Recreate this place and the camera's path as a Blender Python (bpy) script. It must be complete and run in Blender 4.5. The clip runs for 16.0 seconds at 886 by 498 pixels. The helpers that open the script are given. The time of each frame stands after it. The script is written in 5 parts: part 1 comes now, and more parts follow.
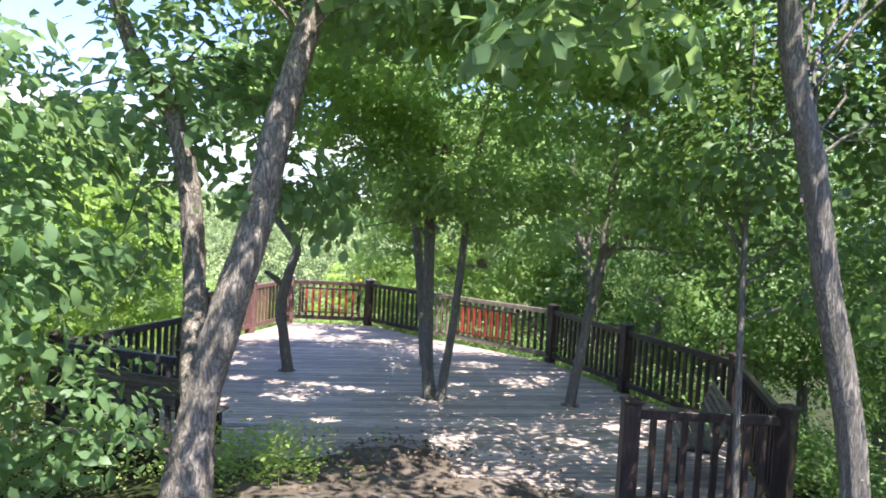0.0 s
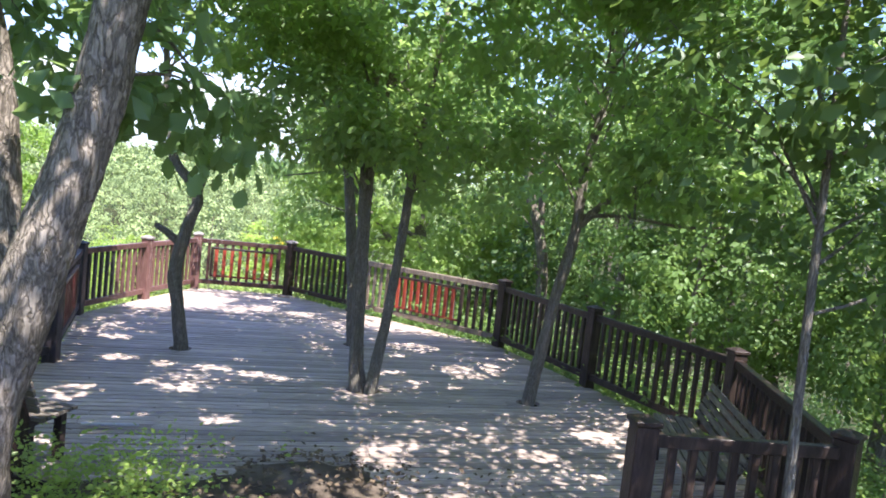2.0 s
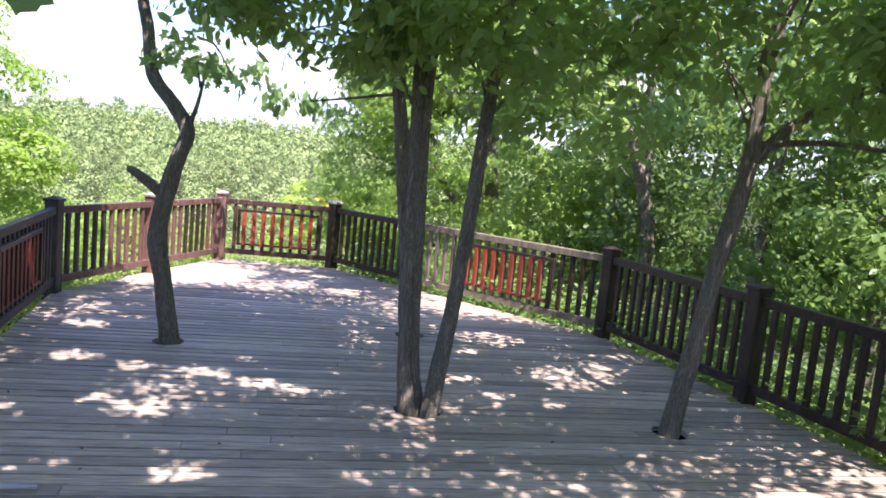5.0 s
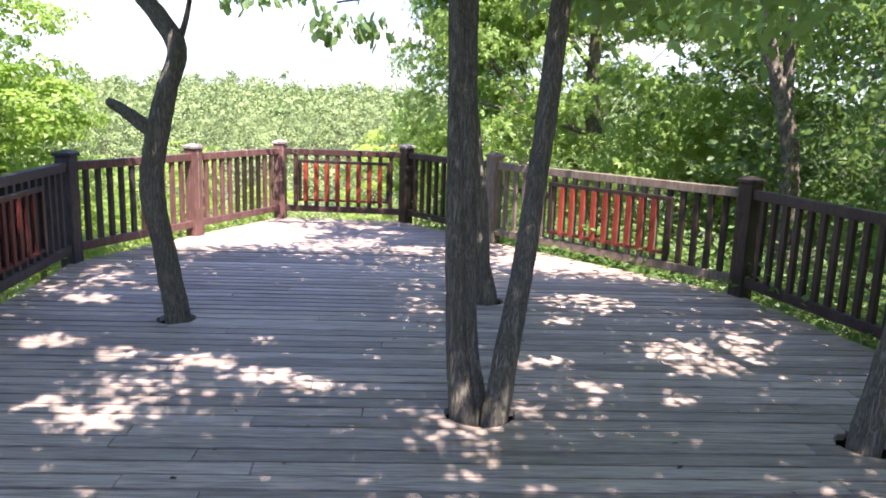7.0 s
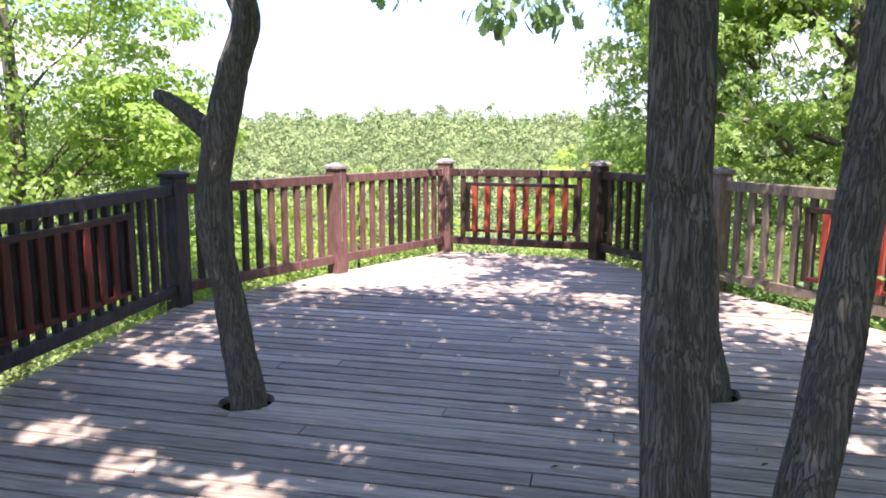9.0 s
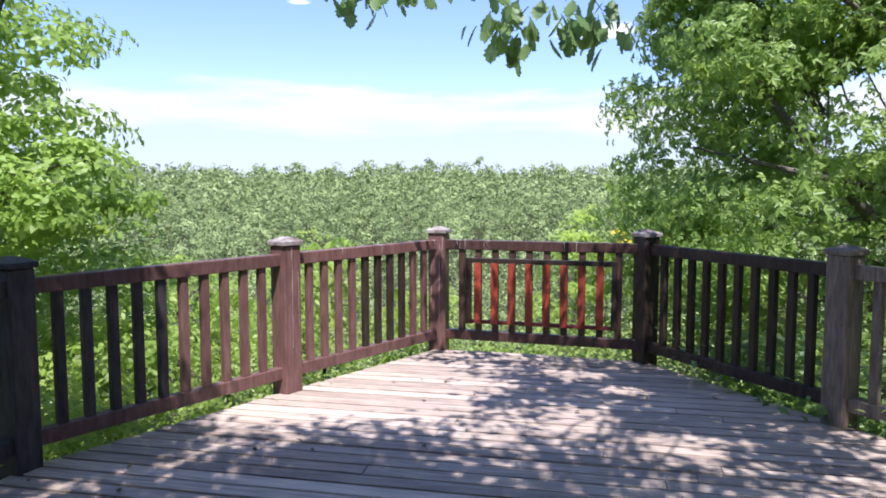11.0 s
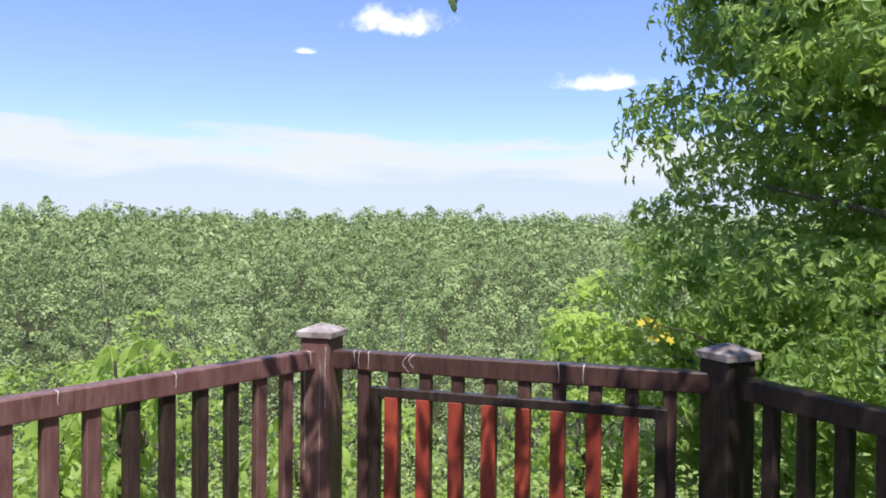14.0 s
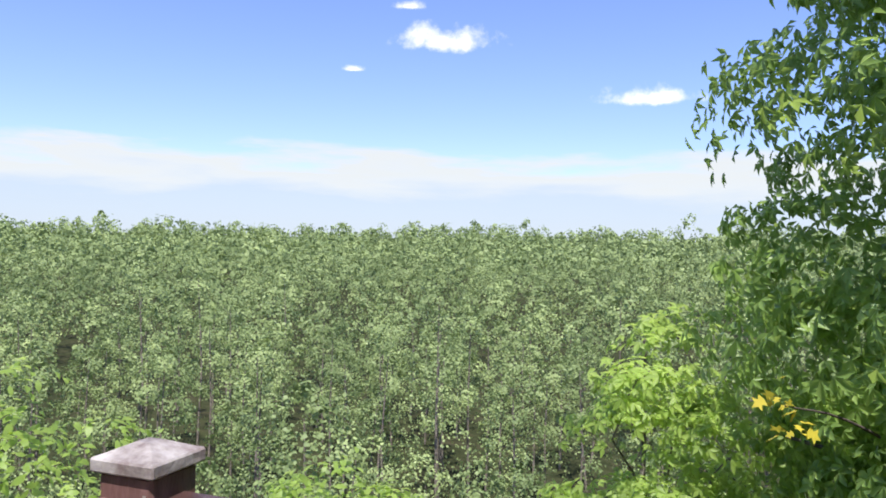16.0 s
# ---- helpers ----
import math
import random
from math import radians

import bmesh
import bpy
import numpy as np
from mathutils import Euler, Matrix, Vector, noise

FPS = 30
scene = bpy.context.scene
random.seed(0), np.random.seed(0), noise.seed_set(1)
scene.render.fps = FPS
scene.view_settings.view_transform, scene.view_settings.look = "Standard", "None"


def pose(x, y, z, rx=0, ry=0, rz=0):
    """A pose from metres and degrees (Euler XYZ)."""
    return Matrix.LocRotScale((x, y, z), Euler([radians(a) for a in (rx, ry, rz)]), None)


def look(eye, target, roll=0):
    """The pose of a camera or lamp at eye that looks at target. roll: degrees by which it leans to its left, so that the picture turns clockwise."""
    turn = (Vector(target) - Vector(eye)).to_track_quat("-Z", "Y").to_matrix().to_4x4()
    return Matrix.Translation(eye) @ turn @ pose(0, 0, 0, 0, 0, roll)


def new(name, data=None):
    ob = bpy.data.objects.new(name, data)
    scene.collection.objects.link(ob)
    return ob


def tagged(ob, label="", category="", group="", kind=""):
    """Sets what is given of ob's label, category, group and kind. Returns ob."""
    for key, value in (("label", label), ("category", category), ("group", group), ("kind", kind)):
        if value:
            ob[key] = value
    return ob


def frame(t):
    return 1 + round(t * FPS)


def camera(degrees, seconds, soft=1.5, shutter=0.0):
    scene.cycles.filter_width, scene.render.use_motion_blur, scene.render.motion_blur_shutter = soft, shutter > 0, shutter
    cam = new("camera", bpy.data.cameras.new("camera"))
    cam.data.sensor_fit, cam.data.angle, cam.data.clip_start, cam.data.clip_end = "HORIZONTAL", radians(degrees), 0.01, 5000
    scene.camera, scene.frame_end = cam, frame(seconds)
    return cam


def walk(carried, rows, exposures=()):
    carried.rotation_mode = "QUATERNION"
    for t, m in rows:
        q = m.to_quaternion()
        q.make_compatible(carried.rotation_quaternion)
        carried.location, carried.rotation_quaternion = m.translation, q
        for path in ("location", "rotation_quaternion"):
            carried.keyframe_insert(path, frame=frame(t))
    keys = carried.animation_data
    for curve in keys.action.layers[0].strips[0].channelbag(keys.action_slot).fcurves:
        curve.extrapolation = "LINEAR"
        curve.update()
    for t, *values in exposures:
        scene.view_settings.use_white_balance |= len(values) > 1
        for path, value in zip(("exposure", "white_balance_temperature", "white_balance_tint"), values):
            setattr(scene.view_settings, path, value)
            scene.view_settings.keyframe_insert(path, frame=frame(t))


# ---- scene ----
cam = camera(62.2, 16.0, 1.8)
PATH = [
    (0, (-0.409, -4.279, 2.753), (-0.053, -2.313, 2.665), 3.2),
    (0.5, (-0.451, -3.729, 2.716), (-0.006, -1.782, 2.604), 3.6),
    (1, (-0.385, -3.184, 2.675), (0.131, -1.256, 2.548), 4.7),
    (1.5, (-0.306, -2.648, 2.603), (0.247, -0.731, 2.456), 5.6),
    (2, (-0.112, -2.118, 2.501), (0.435, -0.2, 2.349), 6.2),
    (2.5, (-0.013, -1.603, 2.407), (0.521, 0.318, 2.247), 6.5),
    (3, (0.136, -1.059, 2.326), (0.656, 0.864, 2.155), 6.3),
    (3.5, (0.155, -0.567, 2.24), (0.675, 1.355, 2.057), 6.1),
    (4, (0.301, -0.033, 2.158), (0.802, 1.89, 1.94), 5.7),
    (4.5, (0.393, 0.453, 2.113), (0.84, 2.39, 1.89), 5.7),
    (7, (1.123, 2.666, 1.71), (1.216, 4.627, 1.331), 1.9),
    (7.5, (1.233, 3.137, 1.675), (1.211, 5.101, 1.299), 1.1),
    (8, (1.315, 3.624, 1.609), (1.144, 5.582, 1.241), 0.9),
    (8.5, (1.237, 4.188, 1.527), (0.925, 6.134, 1.189), 0.4),
    (9, (1.253, 4.809, 1.468), (0.8, 6.732, 1.157), 0.1),
    (11.5, (0.599, 7.574, 1.532), (0.183, 9.527, 1.411), -0.2),
    (12, (0.568, 8.147, 1.519), (0.168, 10.105, 1.443), -0.3),
    (12.5, (0.513, 8.694, 1.545), (0.13, 10.657, 1.499), -0.1),
    (13, (0.511, 9.253, 1.55), (0.118, 11.214, 1.519), 0.0),
    (13.5, (0.526, 9.763, 1.582), (0.115, 11.72, 1.551), 0.2),
    (14, (0.553, 10.314, 1.613), (0.119, 12.266, 1.573), 0.6),
    (14.5, (0.523, 10.841, 1.608), (0.067, 12.787, 1.56), 0.9),
    (15, (0.523, 11.333, 1.593), (0.037, 13.273, 1.547), 0.5),
    (15.5, (0.437, 11.805, 1.601), (-0.075, 13.738, 1.572), 0.55),
    (16, (0.36, 12.21, 1.642), (-0.194, 14.132, 1.642), 0.9),
]
walk(cam, [(t, look(eye, target, roll)) for t, eye, target, roll in PATH],
     exposures=[(0, 1.85, 6350, 14), (2.5, 1.88, 6400, 16), (4.5, 1.75, 6600, 17), (7.0, 1.85, 6750, 20), (9.0, 1.76, 6750, 20),
                (11.5, 0.88, 6130, 15), (12.5, 0.80, 6300, 14), (16.0, 0.77, 6450, 13)])

# ---- light ----
SUN_DIR = Vector((0.22, -0.62, 1.25)).normalized()      # towards the sun
world = bpy.data.worlds.new("sky")
scene.world = world
world.use_nodes = True
wn, wl = world.node_tree.nodes, world.node_tree.links
wn.clear()
w_out = wn.new("ShaderNodeOutputWorld")
w_bg = wn.new("ShaderNodeBackground")
w_bg.inputs["Strength"].default_value = 0.135
w_sky = wn.new("ShaderNodeTexSky")
w_sky.sky_type = "NISHITA"
w_sky.sun_disc = False
w_sky.sun_elevation = math.asin(SUN_DIR.z)
w_sky.sun_rotation = math.atan2(SUN_DIR.x, SUN_DIR.y)
w_sky.air_density, w_sky.dust_density, w_sky.ozone_density = 1.1, 0.25, 3.0
# a low bank of thin summer cloud all round the horizon, broken at its upper edge
w_co = wn.new("ShaderNodeTexCoord")
w_sep = wn.new("ShaderNodeSeparateXYZ")
wl.new(w_co.outputs["Generated"], w_sep.inputs[0])
w_map = wn.new("ShaderNodeMapping")
w_map.inputs["Scale"].default_value = (2.6, 2.6, 17.0)
wl.new(w_co.outputs["Generated"], w_map.inputs[0])
w_noise = wn.new("ShaderNodeTexNoise")
w_noise.inputs["Scale"].default_value = 1.6
w_noise.inputs["Detail"].default_value = 7
w_noise.inputs["Roughness"].default_value = 0.55
wl.new(w_map.outputs[0], w_noise.inputs[0])
w_off = wn.new("ShaderNodeMath")
w_off.operation = "MULTIPLY_ADD"
w_off.inputs[1].default_value = 0.13
w_off.inputs[2].default_value = -0.065
wl.new(w_noise.outputs[0], w_off.inputs[0])
w_add = wn.new("ShaderNodeMath")
w_add.operation = "ADD"
wl.new(w_off.outputs[0], w_add.inputs[0])
wl.new(w_sep.outputs["Z"], w_add.inputs[1])
w_ramp = wn.new("ShaderNodeValToRGB")
w_ramp.color_ramp.elements[0].position = 0.108
w_ramp.color_ramp.elements[0].color = (0.97, 0.97, 0.97, 1)
w_ramp.color_ramp.elements[1].position = 0.128
w_ramp.color_ramp.elements[1].color = (0.02, 0.02, 0.02, 1)
for at, amount in ((0.05, 0.85), (0.092, 0.90)):
    w_stop = w_ramp.color_ramp.elements.new(at)
    w_stop.color = (amount, amount, amount, 1)
wl.new(w_add.outputs[0], w_ramp.inputs[0])
w_mix = wn.new("ShaderNodeMix")
w_mix.data_type = "RGBA"
w_white = wn.new("ShaderNodeValToRGB")
w_white.color_ramp.elements[0].position = 0.062
w_white.color_ramp.elements[0].color = (0.72, 0.85, 0.98, 1)
w_white.color_ramp.elements[1].position = 0.092
w_white.color_ramp.elements[1].color = (0.93, 0.98, 0.97, 1)
wl.new(w_add.outputs[0], w_white.inputs[0])
w_gain = wn.new("ShaderNodeVectorMath")
w_gain.operation = "SCALE"
w_gain.inputs["Scale"].default_value = 4.0
wl.new(w_white.outputs[0], w_gain.inputs[0])
wl.new(w_gain.outputs[0], w_mix.inputs["B"])
wl.new(w_ramp.outputs[0], w_mix.inputs["Factor"])
w_deep = wn.new("ShaderNodeMix")
w_deep.data_type, w_deep.blend_type = "RGBA", "MULTIPLY"
w_deep.inputs["Factor"].default_value = 1.0
w_deep.inputs["B"].default_value = (0.70, 0.715, 0.97, 1)
wl.new(w_sky.outputs[0], w_deep.inputs["A"])
wl.new(w_deep.outputs["Result"], w_mix.inputs["A"])
w_cn = wn.new("ShaderNodeTexNoise")
w_cn.inputs["Scale"].default_value = 30
w_cn.inputs["Detail"].default_value = 4
w_cn.inputs["Roughness"].default_value = 0.6
wl.new(w_co.outputs["Generated"], w_cn.inputs[0])
w_last = w_mix.outputs["Result"]


def sky_cloud(below, towards, half_width, half_height):
    """A small fair-weather cloud in the sky's shader, ragged by noise."""
    d = Vector(towards).normalized()
    sub = wn.new("ShaderNodeVectorMath")
    sub.operation = "SUBTRACT"
    sub.inputs[1].default_value = d
    wl.new(w_co.outputs["Generated"], sub.inputs[0])
    mul = wn.new("ShaderNodeVectorMath")
    mul.operation = "MULTIPLY"
    mul.inputs[1].default_value = (1 / half_width, 0.7 / half_width, 1 / half_height)
    wl.new(sub.outputs[0], mul.inputs[0])
    axes = wn.new("ShaderNodeSeparateXYZ")
    wl.new(mul.outputs[0], axes.inputs[0])
    under = wn.new("ShaderNodeMath")
    under.operation = "MULTIPLY"
    under.inputs[1].default_value = -2.4
    wl.new(axes.outputs["Z"], under.inputs[0])
    rise = wn.new("ShaderNodeMath")
    rise.operation = "MAXIMUM"
    wl.new(axes.outputs["Z"], rise.inputs[0])
    wl.new(under.outputs[0], rise.inputs[1])
    flat_base = wn.new("ShaderNodeCombineXYZ")
    for k in "XY":
        wl.new(axes.outputs[k], flat_base.inputs[k])
    wl.new(rise.outputs[0], flat_base.inputs["Z"])
    ln = wn.new("ShaderNodeVectorMath")
    ln.operation = "LENGTH"
    wl.new(flat_base.outputs[0], ln.inputs[0])
    mix = wn.new("ShaderNodeMath")
    mix.operation = "MULTIPLY_ADD"
    mix.inputs[1].default_value = 2.3
    wl.new(w_cn.outputs[0], mix.inputs[0])
    wl.new(ln.outputs["Value"], mix.inputs[2])
    rng = wn.new("ShaderNodeMapRange")
    rng.interpolation_type = "SMOOTHSTEP"
    rng.inputs["From Min"].default_value, rng.inputs["From Max"].default_value = 1.3, 2.25
    rng.inputs["To Min"].default_value, rng.inputs["To Max"].default_value = 1, 0
    wl.new(mix.outputs[0], rng.inputs[0])
    put = wn.new("ShaderNodeMix")
    put.data_type = "RGBA"
    put.inputs["B"].default_value = (5.6, 5.7, 5.9, 1)
    wl.new(rng.outputs[0], put.inputs["Factor"])
    wl.new(below, put.inputs["A"])
    return put.outputs["Result"]


for towards, hw, hh in (((-885, 3000, 876), 0.068, 0.026), ((-1026, 3000, 1043), 0.024, 0.009), ((-1292, 3000, 786), 0.015, 0.006),
                        ((-15, 3000, 600), 0.068, 0.017)):
    w_last = sky_cloud(w_last, towards, hw, hh)
wl.new(w_last, w_bg.inputs["Color"])
wl.new(w_bg.outputs[0], w_out.inputs[0])

sun_data = bpy.data.lights.new("sun", "SUN")
sun_data.energy = 4.3
sun_data.angle = radians(0.53)
sun_data.color = (1.0, 0.975, 0.94)
sun = new("sun", sun_data)
sun.matrix_world = look((0, 0, 30), Vector((0, 0, 30)) - SUN_DIR)


# ---- materials ----
def material(name, colours, scale=6.0, stretch=(1, 1, 1), rough=0.7, bump=0.15, bump_scale=40.0, stain=None,
             stain_scale=1.2, stain_amount=0.5, per_piece=0.0, per_island=0.0, coords="Object", spec=0.3):
    """Mottled solid: two colours by fine noise, a stain colour by coarse noise, value changes from piece to piece."""
    m = bpy.data.materials.new(name)
    m.use_nodes = True
    n, l = m.node_tree.nodes, m.node_tree.links
    b = n["Principled BSDF"]
    b.inputs["Roughness"].default_value = rough
    b.inputs["Specular IOR Level"].default_value = spec
    co = n.new("ShaderNodeTexCoord")
    mp = n.new("ShaderNodeMapping")
    mp.inputs["Scale"].default_value = stretch
    l.new(co.outputs[coords], mp.inputs[0])
    info = n.new("ShaderNodeObjectInfo")
    shift = n.new("ShaderNodeVectorMath")
    shift.operation = "MULTIPLY_ADD"
    shift.inputs[1].default_value = (37, 53, 71)
    l.new(info.outputs["Random"], shift.inputs[0])
    l.new(mp.outputs[0], shift.inputs[2])
    n1 = n.new("ShaderNodeTexNoise")
    n1.inputs["Scale"].default_value = scale
    n1.inputs["Detail"].default_value = 6
    n1.inputs["Roughness"].default_value = 0.62
    l.new(shift.outputs[0], n1.inputs[0])
    r1 = n.new("ShaderNodeValToRGB")
    r1.color_ramp.elements[0].position, r1.color_ramp.elements[1].position = 0.33, 0.68
    r1.color_ramp.elements[0].color = (*colours[0], 1)
    r1.color_ramp.elements[1].color = (*colours[1], 1)
    l.new(n1.outputs[0], r1.inputs[0])
    col = r1.outputs[0]
    if stain:
        n2 = n.new("ShaderNodeTexNoise")
        n2.inputs["Scale"].default_value = stain_scale
        n2.inputs["Detail"].default_value = 8
        n2.inputs["Roughness"].default_value = 0.7
        l.new(shift.outputs[0], n2.inputs[0])
        r2 = n.new("ShaderNodeValToRGB")
        r2.color_ramp.elements[0].position, r2.color_ramp.elements[1].position = 0.5, 0.72
        r2.color_ramp.elements[1].color = (stain_amount,) * 3 + (1,)
        l.new(n2.outputs[0], r2.inputs[0])
        mx = n.new("ShaderNodeMix")
        mx.data_type = "RGBA"
        mx.inputs["B"].default_value = (*stain, 1)
        l.new(r2.outputs[0], mx.inputs["Factor"])
        l.new(col, mx.inputs["A"])
        col = mx.outputs["Result"]
    if per_piece or per_island:
        if per_piece:
            source, amount = info.outputs["Random"], per_piece
        else:
            source, amount = n.new("ShaderNodeNewGeometry").outputs["Random Per Island"], per_island
        ma = n.new("ShaderNodeMapRange")
        ma.inputs["To Min"].default_value, ma.inputs["To Max"].default_value = 1 - amount, 1 + amount
        l.new(source, ma.inputs[0])
        hs = n.new("ShaderNodeHueSaturation")
        l.new(ma.outputs[0], hs.inputs["Value"])
        l.new(col, hs.inputs["Color"])
        col = hs.outputs[0]
    l.new(col, b.inputs["Base Color"])
    if bump:
        n3 = n.new("ShaderNodeTexNoise")
        n3.inputs["Scale"].default_value = bump_scale
        n3.inputs["Detail"].default_value = 5
        l.new(shift.outputs[0], n3.inputs[0])
        bp = n.new("ShaderNodeBump")
        bp.inputs["Strength"].default_value = bump
        bp.inputs["Distance"].default_value = 0.02
        l.new(n3.outputs[0], bp.inputs["Height"])
        l.new(bp.outputs[0], b.inputs["Normal"])
    return m


def leaf_material(name, dark, light, through_colour, thin=0.35, spread=0.5, rough=0.45, clump=0.6, contrast=1.6):
    """A leaf: diffuse and glossy face, some light let through; colour differs from leaf to leaf and from clump to clump."""
    m = bpy.data.materials.new(name)
    m.use_nodes = True
    n, l = m.node_tree.nodes, m.node_tree.links
    b, out = n["Principled BSDF"], n["Material Output"]
    b.inputs["Roughness"].default_value = rough
    b.inputs["Specular IOR Level"].default_value = 0.45
    geo = n.new("ShaderNodeNewGeometry")
    co = n.new("ShaderNodeTexCoord")
    nz = n.new("ShaderNodeTexNoise")
    nz.inputs["Scale"].default_value = clump
    nz.inputs["Detail"].default_value = 3
    l.new(co.outputs["Object"], nz.inputs[0])
    mix_in = n.new("ShaderNodeMath")
    mix_in.operation = "MULTIPLY_ADD"
    mix_in.inputs[1].default_value = spread
    l.new(geo.outputs["Random Per Island"], mix_in.inputs[0])
    half = n.new("ShaderNodeMath")
    half.operation = "MULTIPLY_ADD"
    half.inputs[1].default_value = contrast
    half.inputs[2].default_value = 0.25 - contrast / 2
    l.new(nz.outputs[0], half.inputs[0])
    l.new(half.outputs[0], mix_in.inputs[2])
    ramp = n.new("ShaderNodeValToRGB")
    ramp.color_ramp.elements[0].color = (*dark, 1)
    ramp.color_ramp.elements[1].color = (*light, 1)
    l.new(mix_in.outputs[0], ramp.inputs[0])
    l.new(ramp.outputs[0], b.inputs["Base Color"])
    tr = n.new("ShaderNodeBsdfTranslucent")
    tint = n.new("ShaderNodeMix")
    tint.data_type = "RGBA"
    tint.inputs["Factor"].default_value = 0.6
    tint.inputs["B"].default_value = (*through_colour, 1)
    l.new(ramp.outputs[0], tint.inputs["A"])
    l.new(tint.outputs["Result"], tr.inputs[0])
    mx = n.new("ShaderNodeMixShader")
    mx.inputs[0].default_value = thin
    l.new(b.outputs[0], mx.inputs[1])
    l.new(tr.outputs[0], mx.inputs[2])
    l.new(mx.outputs[0], out.inputs[0])
    return m


M_BOARD = material("weathered_deck_board", ((0.25, 0.192, 0.156), (0.59, 0.47, 0.392)), scale=5, stretch=(0.8, 14, 14),
                   rough=0.62, bump=0.35, bump_scale=9, stain=(0.62, 0.505, 0.43), stain_scale=0.8, stain_amount=0.75, per_piece=0.26)
# dark brown paint; its colour also carries the shade on the right railings
M_FENCE = material("worn_shaded_dark_brown_paint", ((0.021, 0.0148, 0.012), (0.050, 0.033, 0.027)), scale=7, stretch=(5, 5, 1),
                   rough=0.36, bump=0.2, bump_scale=30, stain=(0.20, 0.14, 0.12), stain_scale=2.4, stain_amount=0.18, per_piece=0.2)
# faded brown paint with the sunlight on it put into the colour
M_PINK = material("faded_sunlit_red_brown_paint", ((0.105, 0.052, 0.046), (0.20, 0.108, 0.096)), scale=6, stretch=(5, 5, 1),
                  rough=0.42, bump=0.2, bump_scale=30, stain=(0.10, 0.045, 0.04), stain_scale=1.4, stain_amount=0.6, per_piece=0.15)
# the same brown lightened as if sunlit, for the C to D section
M_BROWN = material("sunlit_glossy_brown_paint", ((0.050, 0.026, 0.022), (0.105, 0.055, 0.047)), scale=7, stretch=(5, 5, 1),
                   rough=0.38, bump=0.2, bump_scale=30, stain=(0.06, 0.03, 0.026), stain_scale=2.0, stain_amount=0.5, per_piece=0.25)
# the railing's brown paint with shade and a bluish sky tint painted in
M_BLUE = material("shaded_slate_brown_paint", ((0.026, 0.022, 0.027), (0.066, 0.055, 0.063)), scale=7, stretch=(5, 5, 1),
                  rough=0.5, bump=0.2, bump_scale=30, stain=(0.15, 0.12, 0.11), stain_scale=1.6, stain_amount=0.25, per_piece=0.15)
M_BARE = material("bare_greyed_wood", ((0.13, 0.10, 0.075), (0.27, 0.215, 0.165)), scale=7, stretch=(6, 6, 1),
                  rough=0.7, bump=0.3, bump_scale=30, stain=(0.10, 0.055, 0.045), stain_scale=1.3, stain_amount=0.7, per_piece=0.15)
M_RED = material("red_paint", ((0.20, 0.032, 0.019), (0.34, 0.06, 0.033)), scale=5, stretch=(4, 4, 1),
                 rough=0.5, bump=0.15, bump_scale=30, stain=(0.10, 0.03, 0.025), stain_scale=2.0, stain_amount=0.7, per_piece=0.3)
M_CAP = material("bird_stained_post_cap", ((0.17, 0.135, 0.122), (0.45, 0.41, 0.385)), scale=13, rough=0.65, bump=0.25,
                 stain=(0.11, 0.055, 0.048), stain_scale=7.0, stain_amount=0.9, per_piece=0.1)
# dull red of the bottom bars; on the Z to A slats it paints in shade
M_MAROON = material("dull_maroon_and_shaded_red_paint", ((0.075, 0.014, 0.012), (0.15, 0.028, 0.022)), scale=5, stretch=(4, 4, 1),
                    rough=0.5, bump=0.15, bump_scale=30, stain=(0.05, 0.02, 0.018), stain_scale=2.0, stain_amount=0.7, per_piece=0.25)
M_DROP = material("dried_white_streak", ((0.36, 0.31, 0.29), (0.62, 0.58, 0.55)), scale=20, rough=0.8, bump=0.1)


